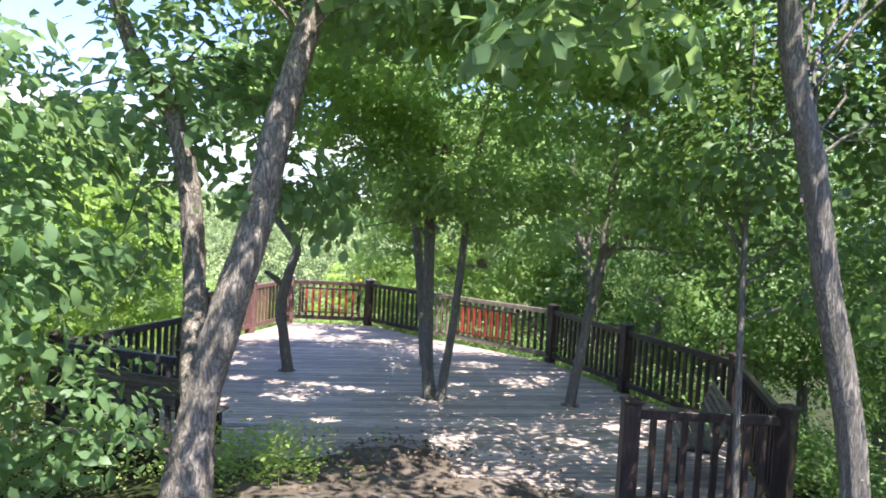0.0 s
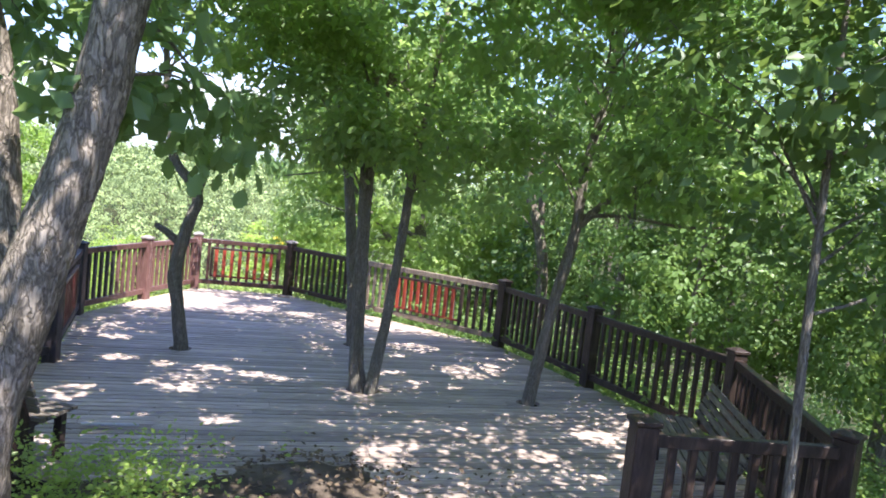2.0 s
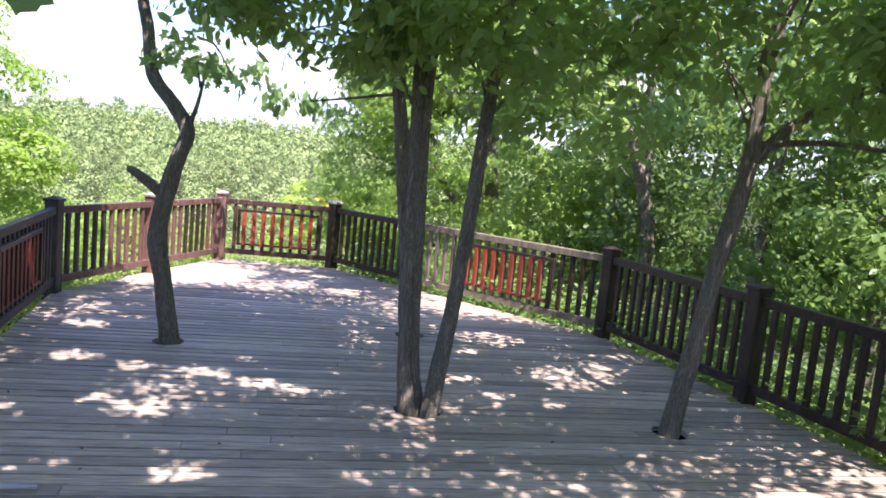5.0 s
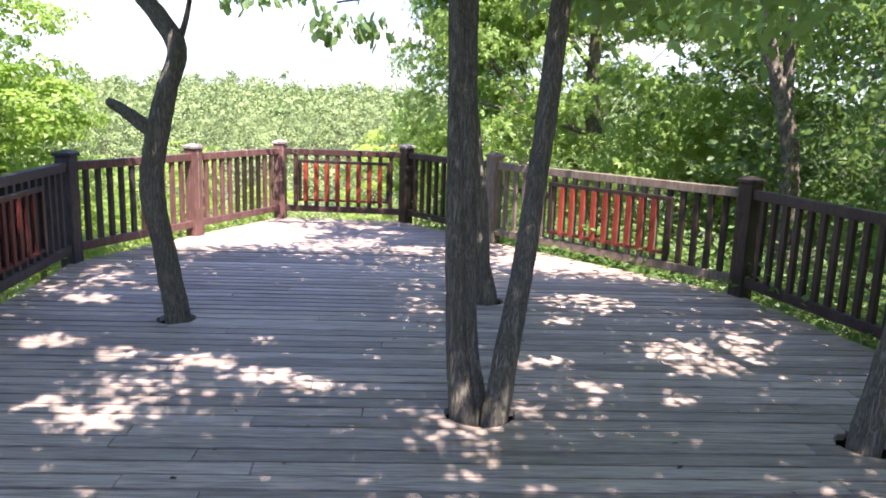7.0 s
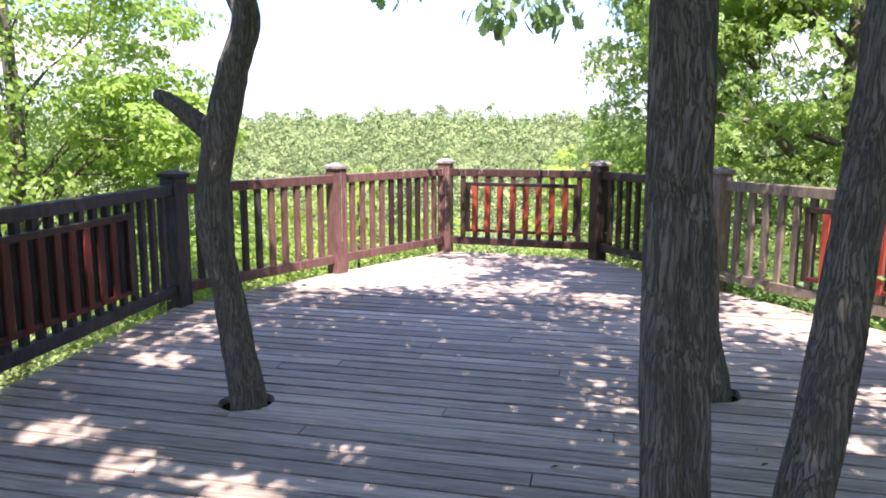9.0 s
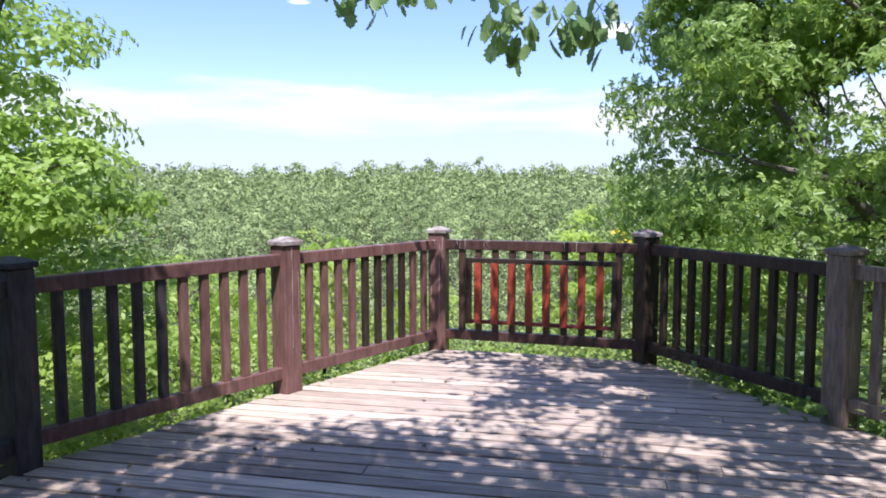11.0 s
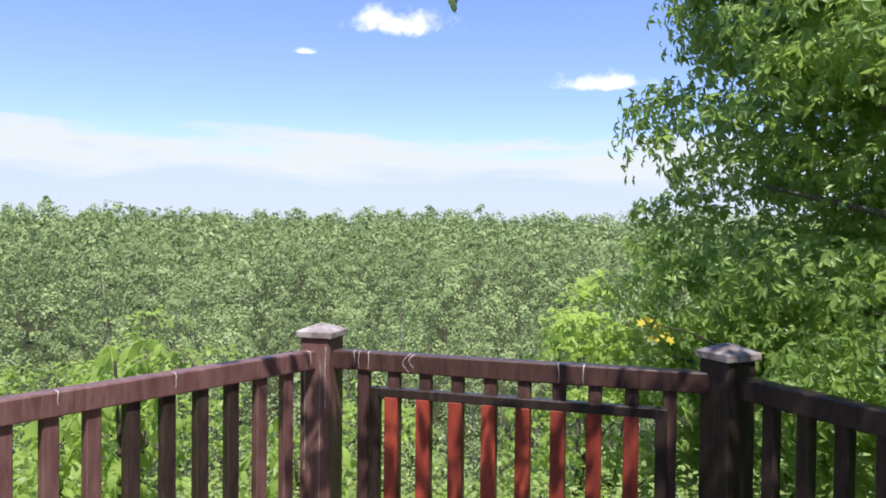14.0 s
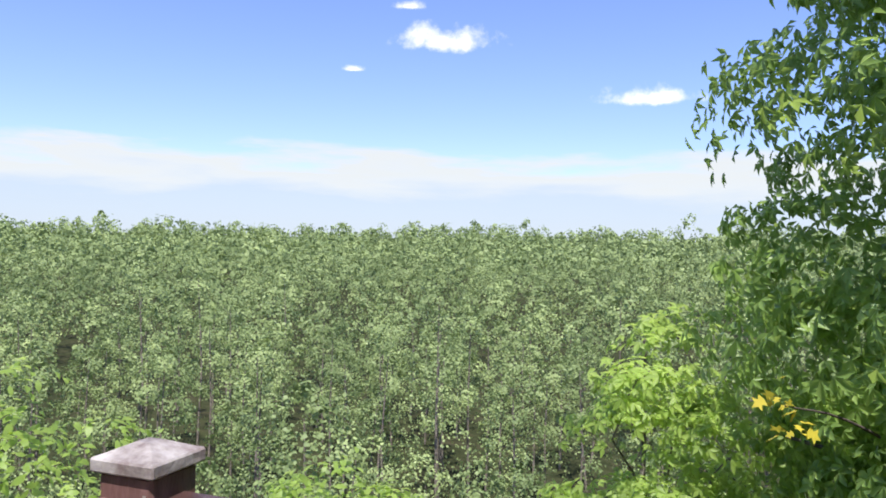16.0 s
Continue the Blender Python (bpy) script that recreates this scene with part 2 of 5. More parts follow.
def bark_material(name, crack, low, high, moss, plates=(75, 75, 6.5)):
    """Bark: upright plates parted by dark cracks, mottled and in part mossy."""
    m = bpy.data.materials.new(name)
    m.use_nodes = True
    n, l = m.node_tree.nodes, m.node_tree.links
    b = n["Principled BSDF"]
    b.inputs["Roughness"].default_value = 0.92
    b.inputs["Specular IOR Level"].default_value = 0.1
    co = n.new("ShaderNodeTexCoord")
    warp = n.new("ShaderNodeTexNoise")
    warp.inputs["Scale"].default_value = 5
    warp.inputs["Detail"].default_value = 3
    l.new(co.outputs["Object"], warp.inputs[0])
    add = n.new("ShaderNodeVectorMath")
    add.operation = "MULTIPLY_ADD"
    add.inputs[1].default_value = (0.05, 0.05, 0.3)
    l.new(warp.outputs["Color"], add.inputs[0])
    l.new(co.outputs["Object"], add.inputs[2])
    mp = n.new("ShaderNodeMapping")
    mp.inputs["Scale"].default_value = plates
    l.new(add.outputs[0], mp.inputs[0])
    vo = n.new("ShaderNodeTexNoise")
    vo.inputs["Scale"].default_value = 0.7
    vo.inputs["Detail"].default_value = 4
    vo.inputs["Roughness"].default_value = 0.55
    l.new(mp.outputs[0], vo.inputs[0])
    mid = n.new("ShaderNodeMath")
    mid.operation = "SUBTRACT"
    mid.inputs[1].default_value = 0.5
    l.new(vo.outputs[0], mid.inputs[0])
    away = n.new("ShaderNodeMath")
    away.operation = "ABSOLUTE"
    l.new(mid.outputs[0], away.inputs[0])
    edge = n.new("ShaderNodeMapRange")
    edge.inputs["From Max"].default_value = 0.085
    edge.inputs["To Min"].default_value = 0.4
    l.new(away.outputs[0], edge.inputs[0])
    fine = n.new("ShaderNodeTexNoise")
    fine.inputs["Scale"].default_value = 1.3
    fine.inputs["Detail"].default_value = 8
    fine.inputs["Roughness"].default_value = 0.7
    l.new(mp.outputs[0], fine.inputs[0])
    ramp = n.new("ShaderNodeValToRGB")
    ramp.color_ramp.elements[0].position, ramp.color_ramp.elements[1].position = 0.32, 0.7
    ramp.color_ramp.elements[0].color, ramp.color_ramp.elements[1].color = (*low, 1), (*high, 1)
    l.new(fine.outputs[0], ramp.inputs[0])
    big = n.new("ShaderNodeTexNoise")
    big.inputs["Scale"].default_value = 3.5
    big.inputs["Detail"].default_value = 6
    l.new(co.outputs["Object"], big.inputs[0])
    br = n.new("ShaderNodeValToRGB")
    br.color_ramp.elements[0].position, br.color_ramp.elements[1].position = 0.52, 0.7
    br.color_ramp.elements[1].color = (0.55, 0.55, 0.55, 1)
    l.new(big.outputs[0], br.inputs[0])
    mossy = n.new("ShaderNodeMix")
    mossy.data_type = "RGBA"
    mossy.inputs["B"].default_value = (*moss, 1)
    l.new(br.outputs[0], mossy.inputs["Factor"])
    l.new(ramp.outputs[0], mossy.inputs["A"])
    mix = n.new("ShaderNodeMix")
    mix.data_type = "RGBA"
    mix.inputs["A"].default_value = (*crack, 1)
    l.new(edge.outputs[0], mix.inputs["Factor"])
    l.new(mossy.outputs["Result"], mix.inputs["B"])
    l.new(mix.outputs["Result"], b.inputs["Base Color"])
    height = n.new("ShaderNodeMath")
    height.operation = "MULTIPLY_ADD"
    height.inputs[1].default_value = 0.5
    l.new(fine.outputs[0], height.inputs[0])
    l.new(edge.outputs[0], height.inputs[2])
    bp = n.new("ShaderNodeBump")
    bp.inputs["Strength"].default_value = 0.9
    bp.inputs["Distance"].default_value = 0.014
    l.new(height.outputs[0], bp.inputs["Height"])
    l.new(bp.outputs[0], b.inputs["Normal"])
    return m


M_BARK = bark_material("cracked_grey_bark", (0.055, 0.047, 0.037), (0.185, 0.16, 0.128), (0.37, 0.33, 0.27), (0.22, 0.212, 0.155), (105, 105, 8))
M_BARK_PALE = bark_material("pale_cracked_bark", (0.034, 0.027, 0.02), (0.15, 0.122, 0.093), (0.46, 0.395, 0.315), (0.11, 0.098, 0.07), (40, 40, 13))
M_TWIG = material("twig_bark", ((0.05, 0.04, 0.032), (0.12, 0.10, 0.085)), scale=12, rough=0.9, bump=0.2, spec=0.1)
M_SOIL = material("bare_trodden_soil", ((0.085, 0.066, 0.048), (0.19, 0.152, 0.116)), scale=2.2, rough=0.95, bump=0.8,
                  bump_scale=22, stain=(0.05, 0.055, 0.03), stain_scale=0.5, stain_amount=0.8, spec=0.05)
M_GROUND = material("leafy_forest_floor", ((0.022, 0.028, 0.011), (0.055, 0.06, 0.026)), scale=1.4, rough=0.95, bump=0.6,
                    bump_scale=9, stain=(0.06, 0.045, 0.03), stain_scale=0.35, stain_amount=0.6, spec=0.05)
M_DRY = material("dead_leaf", ((0.09, 0.06, 0.035), (0.22, 0.16, 0.10)), scale=4, rough=0.85, bump=0.0, per_island=0.5)
M_STICK = material("peeled_stick", ((0.5, 0.48, 0.5), (0.62, 0.6, 0.62)), scale=10, rough=0.7, bump=0.1)

L_DECK = leaf_material("canopy_leaf", (0.085, 0.16, 0.055), (0.25, 0.375, 0.125), (0.56, 0.74, 0.22), thin=0.62)
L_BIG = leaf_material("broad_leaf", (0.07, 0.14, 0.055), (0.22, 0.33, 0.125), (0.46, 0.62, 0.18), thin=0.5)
L_LIME = leaf_material("young_bright_leaf", (0.165, 0.275, 0.055), (0.38, 0.53, 0.125), (0.58, 0.75, 0.16), thin=0.52)
L_RIGHT = leaf_material("hillside_leaf", (0.042, 0.088, 0.023), (0.132, 0.215, 0.054), (0.30, 0.43, 0.085), thin=0.38)
L_MAPLE = leaf_material("maple_leaf", (0.155, 0.255, 0.06), (0.38, 0.52, 0.135), (0.60, 0.78, 0.17), thin=0.5, rough=0.38, contrast=1.1)
L_SHRUB = leaf_material("fresh_shrub_leaf", (0.22, 0.33, 0.07), (0.46, 0.60, 0.15), (0.72, 0.88, 0.2), thin=0.58)
L_SLOPE = leaf_material("slope_leaf", (0.065, 0.135, 0.042), (0.22, 0.335, 0.10), (0.42, 0.58, 0.14), thin=0.45)
L_FOREST = leaf_material("valley_leaf", (0.13, 0.185, 0.06), (0.45, 0.54, 0.205), (0.40, 0.50, 0.16), thin=0.25, rough=0.6, clump=0.16, spread=0.25, contrast=2.2)
L_YELLOW = leaf_material("yellowed_leaf", (0.50, 0.38, 0.03), (0.68, 0.58, 0.07), (0.7, 0.6, 0.08))
L_GRASS = leaf_material("grass_blade", (0.19, 0.27, 0.07), (0.42, 0.52, 0.17), (0.55, 0.66, 0.18), thin=0.45)


# ---- building helpers ----
def finish(ob, mat, parent=None, label="", smooth=False):
    if mat:
        ob.data.materials.append(mat)
    if parent:
        ob.parent = parent
    if label:
        ob["label"] = label
    if smooth:
        ob.data.shade_smooth()
    return ob


def part(name, bm, mat, parent=None, label="", smooth=False):
    me = bpy.data.meshes.new(name)
    bm.to_mesh(me)
    bm.free()
    return finish(new(name, me), mat, parent, label, smooth)


def part_np(name, verts, faces, mat, parent=None, label="", smooth=False):
    """A mesh of equal-sided faces from arrays."""
    me = bpy.data.meshes.new(name)
    k = faces.shape[1]
    me.vertices.add(len(verts))
    me.vertices.foreach_set("co", np.ascontiguousarray(verts, np.float32).ravel())
    me.loops.add(faces.size)
    me.loops.foreach_set("vertex_index", np.ascontiguousarray(faces, np.int32).ravel())
    me.polygons.add(len(faces))
    me.polygons.foreach_set("loop_start", np.arange(0, faces.size, k, dtype=np.int32))
    me.update(calc_edges=True)
    return finish(new(name, me), mat, parent, label, smooth)


def thing(name, at, label, category, group="", kind=""):
    ob = new(name)
    ob.empty_display_size = 0.1
    ob.location = at
    return tagged(ob, label, category, group, kind)


def box(bm, centre, size, turn=0.0, bevel=0.006, tilt=None):
    """A box with softened edges, turned about z."""
    m = Matrix.Translation(centre) @ Matrix.Rotation(turn, 4, "Z")
    if tilt:
        m = m @ tilt
    made = bmesh.ops.create_cube(bm, size=1.0, matrix=m @ Matrix.Diagonal((*size, 1)))
    if bevel:
        edges = {e for v in made["verts"] for e in v.link_edges}
        bmesh.ops.bevel(bm, geom=list(edges), offset=bevel, segments=1, affect="EDGES")
    return bm


def one_box(name, centre, size, mat, parent, turn=0.0, bevel=0.006, label="", tilt=None):
    ob = part(name, box(bmesh.new(), (0, 0, 0), size, 0, bevel), mat, parent, label)
    m = Matrix.Translation(Vector(centre) - parent.location) @ Matrix.Rotation(turn, 4, "Z")
    ob.matrix_basis = m @ tilt if tilt else m
    return ob


def smooth_line(points, step):
    """Catmull-Rom through the points (x, y, z, radius), resampled about every step."""
    p = np.array(points, float)
    p = np.vstack([2 * p[0] - p[1], p, 2 * p[-1] - p[-2]])
    out = []
    for i in range(1, len(p) - 2):
        n = max(2, int(np.linalg.norm(p[i + 1, :3] - p[i, :3]) / step))
        for t in np.linspace(0, 1, n, endpoint=False):
            a, b, c, d = p[i - 1:i + 3]
            out.append(0.5 * (2 * b + (c - a) * t + (2 * a - 5 * b + 4 * c - d) * t * t + (3 * b - a - 3 * c + d) * t ** 3))
    out.append(p[-2])
    return np.array(out)


def tube_arrays(points, sides=8, step=0.1, ridge=0.0, seed=0, smooth=True):
    """Vertices and quads of a tapering limb; ridge gives bark furrows as a share of the radius."""
    line = smooth_line(points, step) if smooth else np.array(points, float)
    n = len(line)
    tang = np.gradient(line[:, :3], axis=0)
    tang /= np.linalg.norm(tang, axis=1)[:, None] + 1e-9
    ref = np.array([1.0, 0.13, 0.07])
    u = np.cross(tang, ref)
    u /= np.linalg.norm(u, axis=1)[:, None] + 1e-9
    v = np.cross(tang, u)
    ang = np.linspace(0, 2 * math.pi, sides, endpoint=False)
    r = line[:, 3][:, None] * np.ones((1, sides))
    if ridge:
        rng = np.random.default_rng(seed)
        for i in range(n):
            for j in range(sides):
                q = Vector((math.cos(ang[j]) * 2.6 + seed, math.sin(ang[j]) * 2.6, line[i, 2] * 1.3))
                fur = Vector((math.cos(ang[j]) * 7 + seed, math.sin(ang[j]) * 7, line[i, 2] * 1.6))
                r[i, j] *= 1 + ridge * (1.0 * noise.noise(q) + 1.1 * noise.noise(fur)) + rng.normal(0, ridge * 0.15)
    verts = line[:, None, :3] + r[:, :, None] * (np.cos(ang)[None, :, None] * u[:, None] + np.sin(ang)[None, :, None] * v[:, None])
    verts = verts.reshape(-1, 3)
    i, j = np.meshgrid(np.arange(n - 1), np.arange(sides), indexing="ij")
    a, b = i * sides + j, i * sides + (j + 1) % sides
    faces = np.stack([a, b, b + sides, a + sides], -1).reshape(-1, 4)
    return verts, faces


def join(arrays):
    vs, fs, at = [], [], 0
    for v, f in arrays:
        vs.append(v)
        fs.append(f + at)
        at += len(v)
    return np.vstack(vs), np.vstack(fs)


# leaf outlines in the xy plane, stalk at the origin, tip along y; triangles
SIMPLE = (np.array([(0, 0, 0), (-0.3, 0.5, 0.06), (0, 1, -0.05), (0.3, 0.5, 0.06)]), np.array([(0, 2, 1), (0, 3, 2)]))
OVATE = (np.array([(0, 0, 0), (-0.2, 0.3, 0.05), (-0.31, 0.66, 0.04), (0, 1, -0.1), (0.31, 0.66, 0.04), (0.2, 0.3, 0.05), (0, 0.6, -0.03)]),
         np.array([(0, 6, 1), (1, 6, 2), (2, 6, 3), (3, 6, 4), (4, 6, 5), (5, 6, 0)]))
TUFT = (np.array([(0, 0, 0), (-0.4, 0.42, 0.05), (-0.05, 0.9, -0.05), (0.38, 0.5, 0.05)]), np.array([(0, 2, 1), (0, 3, 2)]))
LANCE = (np.array([(0, 0, 0), (-0.21, 0.3, 0.05), (-0.2, 0.66, 0.03), (0, 1, -0.1), (0.2, 0.66, 0.03), (0.21, 0.3, 0.05)]),
         np.array([(0, 5, 1), (1, 5, 4), (1, 4, 2), (2, 4, 3)]))
LOBED = (np.array([(0, 0, 0), (-0.42, 0.12, 0.03), (-0.2, 0.36, 0), (-0.5, 0.62, 0.0), (-0.16, 0.66, 0), (0, 1, -0.08), (0.16, 0.66, 0),
                   (0.5, 0.62, 0.0), (0.2, 0.36, 0), (0.42, 0.12, 0.03)]),
         np.array([(0, 2, 1), (2, 4, 3), (4, 6, 5), (6, 8, 7), (8, 0, 9), (0, 8, 2), (2, 8, 6), (2, 6, 4)]))



def oak_outline(n=6, wide=0.31, wave=0.2):
    """A broad leaf, widest beyond the middle, with a wavy margin and a folded midrib."""
    t = np.linspace(0.06, 0.97, n)
    w = wide * np.sin(math.pi * t ** 1.35) ** 0.8 * (1 + wave * np.cos(np.arange(n) * math.pi))
    rib = [(0, v, -0.10 * v * v) for v in t]
    left = [(-a, v, 0.05 - 0.10 * v * v) for a, v in zip(w, t)]
    right = [(a, v, 0.05 - 0.10 * v * v) for a, v in zip(w, t)]
    verts = [(0, 0, 0), *rib, *left, *right, (0, 1, -0.11)]
    tip = 3 * n + 1
    tris = [(0, 1, 1 + n), (0, 1 + 2 * n, 1), (tip, 2 * n, n), (tip, n, 3 * n)]
    for i in range(n - 1):
        a, l, r = 1 + i, 1 + n + i, 1 + 2 * n + i
        tris += [(a, a + 1, l + 1), (a, l + 1, l), (a, r, r + 1), (a, r + 1, a + 1)]
    return np.array(verts, float), np.array(tris)


def fan_outline(turns=(-0.95, 0, 0.95), wide=0.21):
    """A leaf parted into drooping pointed fingers."""
    verts, tris = [], []
    for i, a in enumerate(turns):
        reach = 1.0 if a == 0 else 0.8
        for x, y, z in ((0, 0, 0), (-wide, 0.5, 0.03), (0, 1, -0.22), (wide, 0.5, 0.03)):
            verts.append(((x * math.cos(a) + y * math.sin(a)) * reach, (y * math.cos(a) - x * math.sin(a)) * reach, z))
        tris += [(4 * i, 4 * i + 2, 4 * i + 1), (4 * i, 4 * i + 3, 4 * i + 2)]
    return np.array(verts, float), np.array(tris)


FAN = fan_outline()
OAKLIKE = oak_outline(4, 0.29, 0.16)
LOBED_OAK = oak_outline(10, 0.3, 0.17)


def leaf_arrays(places, size, shape, rng, droop=0.35, flat=0.75, faces_to=None):
    """Leaves at the places: heading at random, the blade near level (flat) with its tip drooping, or turned to the vectors faces_to."""
    n = len(places)
    head = rng.uniform(0, 2 * math.pi, n)
    d = np.stack([np.cos(head), np.sin(head), rng.normal(-droop, 0.35, n)], 1)
    d /= np.linalg.norm(d, axis=1)[:, None]
    up = np.stack([rng.normal(0, 1 - flat, n), rng.normal(0, 1 - flat, n), np.full(n, 0.6)], 1)
    if faces_to is not None:
        up = faces_to / (np.linalg.norm(faces_to, axis=1)[:, None] + 1e-9) + rng.normal(0, 0.38, (n, 3))
        up /= np.linalg.norm(up, axis=1)[:, None] + 1e-9
        d = d + (0, 0, -0.35)
        d -= up * np.sum(d * up, axis=1)[:, None]
        d /= np.linalg.norm(d, axis=1)[:, None] + 1e-9
    side = np.cross(d, up)
    side /= np.linalg.norm(side, axis=1)[:, None] + 1e-9
    nrm = np.cross(side, d)
    s = size * rng.uniform(0.6, 1.25, n)
    tv, tf = shape
    v = (tv[None, :, 0, None] * side[:, None] + tv[None, :, 1, None] * d[:, None] + tv[None, :, 2, None] * nrm[:, None]) * s[:, None, None]
    v = (v + places[:, None]).reshape(-1, 3)
    f = (tf[None] + (np.arange(n) * len(tv))[:, None, None]).reshape(-1, 3)
    return v, f


def spread_clusters(rng, centres, per, radius, squash=0.45):
    """Leaf places round each cluster centre, thinning outwards."""
    k = len(centres)
    q = rng.normal(0, 1, (k, per, 3)) * np.array([1, 1, squash]) * radius * 0.6
    return (centres[:, None] + q).reshape(-1, 3)


def dome_clumps(rng, centres, outward, per, radius, squash=0.5, hanging=False):
    """Leaf places and facings on the upper and outer side of rounded clumps, so that each clump has a lit top and a shaded underside."""
    k = len(centres)
    u = rng.normal(0, 1, (k, per, 3)) + outward[:, None] * 0.75 + (0, 0, 0.5)
    u /= np.linalg.norm(u, axis=2)[:, :, None]
    size = radius * rng.uniform(0.6, 1.25, (k, 1, 1)) * rng.uniform(0.6, 1.08, (k, per, 1)) ** 0.6
    ragged = 1 + 0.35 * np.sin(u[:, :, :1] * 5 + rng.uniform(0, 6, (k, 1, 1))) * np.cos(u[:, :, 1:2] * 4 + rng.uniform(0, 6, (k, 1, 1)))
    places = centres[:, None] + u * size * ragged * np.array([1, 1, squash])
    if hanging:
        return places.reshape(-1, 3), (u * (1, 1, 0.5) + outward[:, None] * (0.8, 0.8, 0) + (0, 0, 0.2)).reshape(-1, 3)
    return places.reshape(-1, 3), (u + outward[:, None] * 0.5 + (0, 0, 0.3)).reshape(-1, 3)


def in_ellipsoid(rng, centre, radii, n, hollow=0.5):
    d = rng.normal(0, 1, (n, 3))
    d /= np.linalg.norm(d, axis=1)[:, None]
    r = rng.uniform(hollow ** 3, 1, n) ** (1 / 3)
    return np.array(centre) + d * r[:, None] * np.array(radii)


def branch_to(rng, start, end, r0, r1, sag=0.12):
    a, b = np.array(start, float), np.array(end, float)
    d = np.linalg.norm(b - a)
    m1 = a + (b - a) * 0.35 + rng.normal(0, 0.06, 3) * d + (0, 0, sag * d)
    m2 = a + (b - a) * 0.7 + rng.normal(0, 0.06, 3) * d + (0, 0, sag * 0.8 * d)
    return [(*a, r0), (*m1, r0 * 0.7 + r1 * 0.3), (*m2, r0 * 0.35 + r1 * 0.65), (*b, r1)]


# openings in the canopy over the deck, by the sun fleck that each one lets through: x, y, half length, half width
GAPS = [(-1.54, 8.9, 0.27, 0.17), (-1.35, 7.75, 0.24, 0.17), (-0.83, 7.52, 0.17, 0.18), (-0.28, 7.42, 0.23, 0.15), (0.27, 7.16, 0.2, 0.15),
        (0.57, 6.98, 0.15, 0.1), (0.1, 7.86, 0.13, 0.09), (-0.95, 6.67, 0.13, 0.09), (-0.6, 6.43, 0.2, 0.12), (2.37, 8.51, 0.16, 0.1),
        (2.07, 7.5, 0.25, 0.16), (2.35, 7.08, 0.15, 0.1), (3.15, 7.65, 0.48, 0.36), (3.66, 7.97, 0.24, 0.26), (2.8, 6.88, 0.15, 0.1),
        (1.35, 4.42, 0.26, 0.25), (1.69, 4.71, 0.18, 0.12), (-0.12, 5.36, 0.16, 0.16), (3.9, 5.0, 0.3, 0.28), (3.84, 4.38, 0.2, 0.16),
        (2.95, 4.43, 0.2, 0.13), (-1.62, 6.24, 0.3, 0.36), (3.25, 11.1, 0.95, 0.42), (-0.75, 12.0, 0.5, 0.5), (-0.3, 12.5, 0.4, 0.25), (0.55, 11.9, 0.3, 0.22), (1.2, 11.5, 0.3, 0.2), (0.5, 13.0, 0.3, 0.16), (0.9, 12.6, 0.22, 0.14)]

# openings in the upper canopy alone, through which the sun reaches low sprays: x, y, half length, half width, lowest height
HIGH_GAPS = [(2.75, 9.1, 0.5, 0.38, 3.15)]


def open_gaps(rng, places):
    """Which leaf places stay, once the canopy's openings are cleared along the sun's direction."""
    foot = places[:, :2] - np.outer(places[:, 2] / SUN_DIR.z, (SUN_DIR.x, SUN_DIR.y))
    keep = np.ones(len(places), bool)
    for x, y, rx, ry in GAPS:
        d = np.hypot((foot[:, 0] - x) / (rx + 0.03), (foot[:, 1] - y) / (ry + 0.04)) + rng.normal(0, 0.18, len(places))
        keep &= (d > 1) | (rng.random(len(places)) < 0.08)
    for x, y, rx, ry, z in HIGH_GAPS:
        keep &= (np.hypot((foot[:, 0] - x) / rx, (foot[:, 1] - y) / ry) > 1) | (places[:, 2] < z)
    return keep


def tree(name, label, stems, crowns, leaf_mat, leaf=0.13, shape=OVATE, bark=None, seed=1, sides=26, step=0.055, ridge=0.15,
         squash=0.45, droop=0.35, category="tree", group="", limbs=(), boughs=7, dome=False, hollow=0.5, hanging=False):
    """stems: lists of (x, y, z, radius). crowns: (centre, radii, clusters, leaves a cluster, cluster radius, root). root: where its branches start."""
    rng = np.random.default_rng(seed)
    base = Vector(stems[0][0][:3])
    top = thing(name, base, label, category, group)
    off = np.array(base)
    for i, st in enumerate(stems):
        v, f = tube_arrays(st, sides, step, ridge, seed + i)
        part_np("trunk" if i == 0 else "stem", v - off, f, bark or M_BARK, top, smooth=True)
    tubes = [tube_arrays(lb, 9, 0.12, 0.06, seed + 50 + i) for i, lb in enumerate(limbs)]
    leaves, facing = [], []
    for centre, radii, k, per, cr, root in crowns:
        cs = in_ellipsoid(rng, centre, radii, k, hollow)
        if dome:
            got, face = dome_clumps(rng, cs, (cs - np.array(centre)) / np.array(radii), per, cr, squash, hanging)
        else:
            got = spread_clusters(rng, cs, per, cr, squash)
            face = (got - np.array(centre)) / np.array(radii) * 0.75 + (got - np.repeat(cs, per, axis=0)) / cr * 0.5 + (0, 0, 0.75)
        leaves.append(got)
        facing.append(face)
        for c in cs[: max(2, min(boughs, k // 8))]:
            tubes.append(tube_arrays(branch_to(rng, np.array(root) + rng.normal(0, 0.08, 3) * (0.3, 0.3, 3), c, 0.014, 0.003), 6, 0.3, 0, 0))
    for v, f in tubes:
        part_np("branch", v - off, f, bark or M_BARK, top, smooth=True)
    if leaves:
        leaves, facing = np.vstack(leaves), np.vstack(facing)
        keep = open_gaps(rng, leaves)
        v, f = leaf_arrays(leaves[keep], leaf, shape, rng, droop, faces_to=facing[keep])
        part_np("crown", v - off, f, leaf_mat, top)
    return top


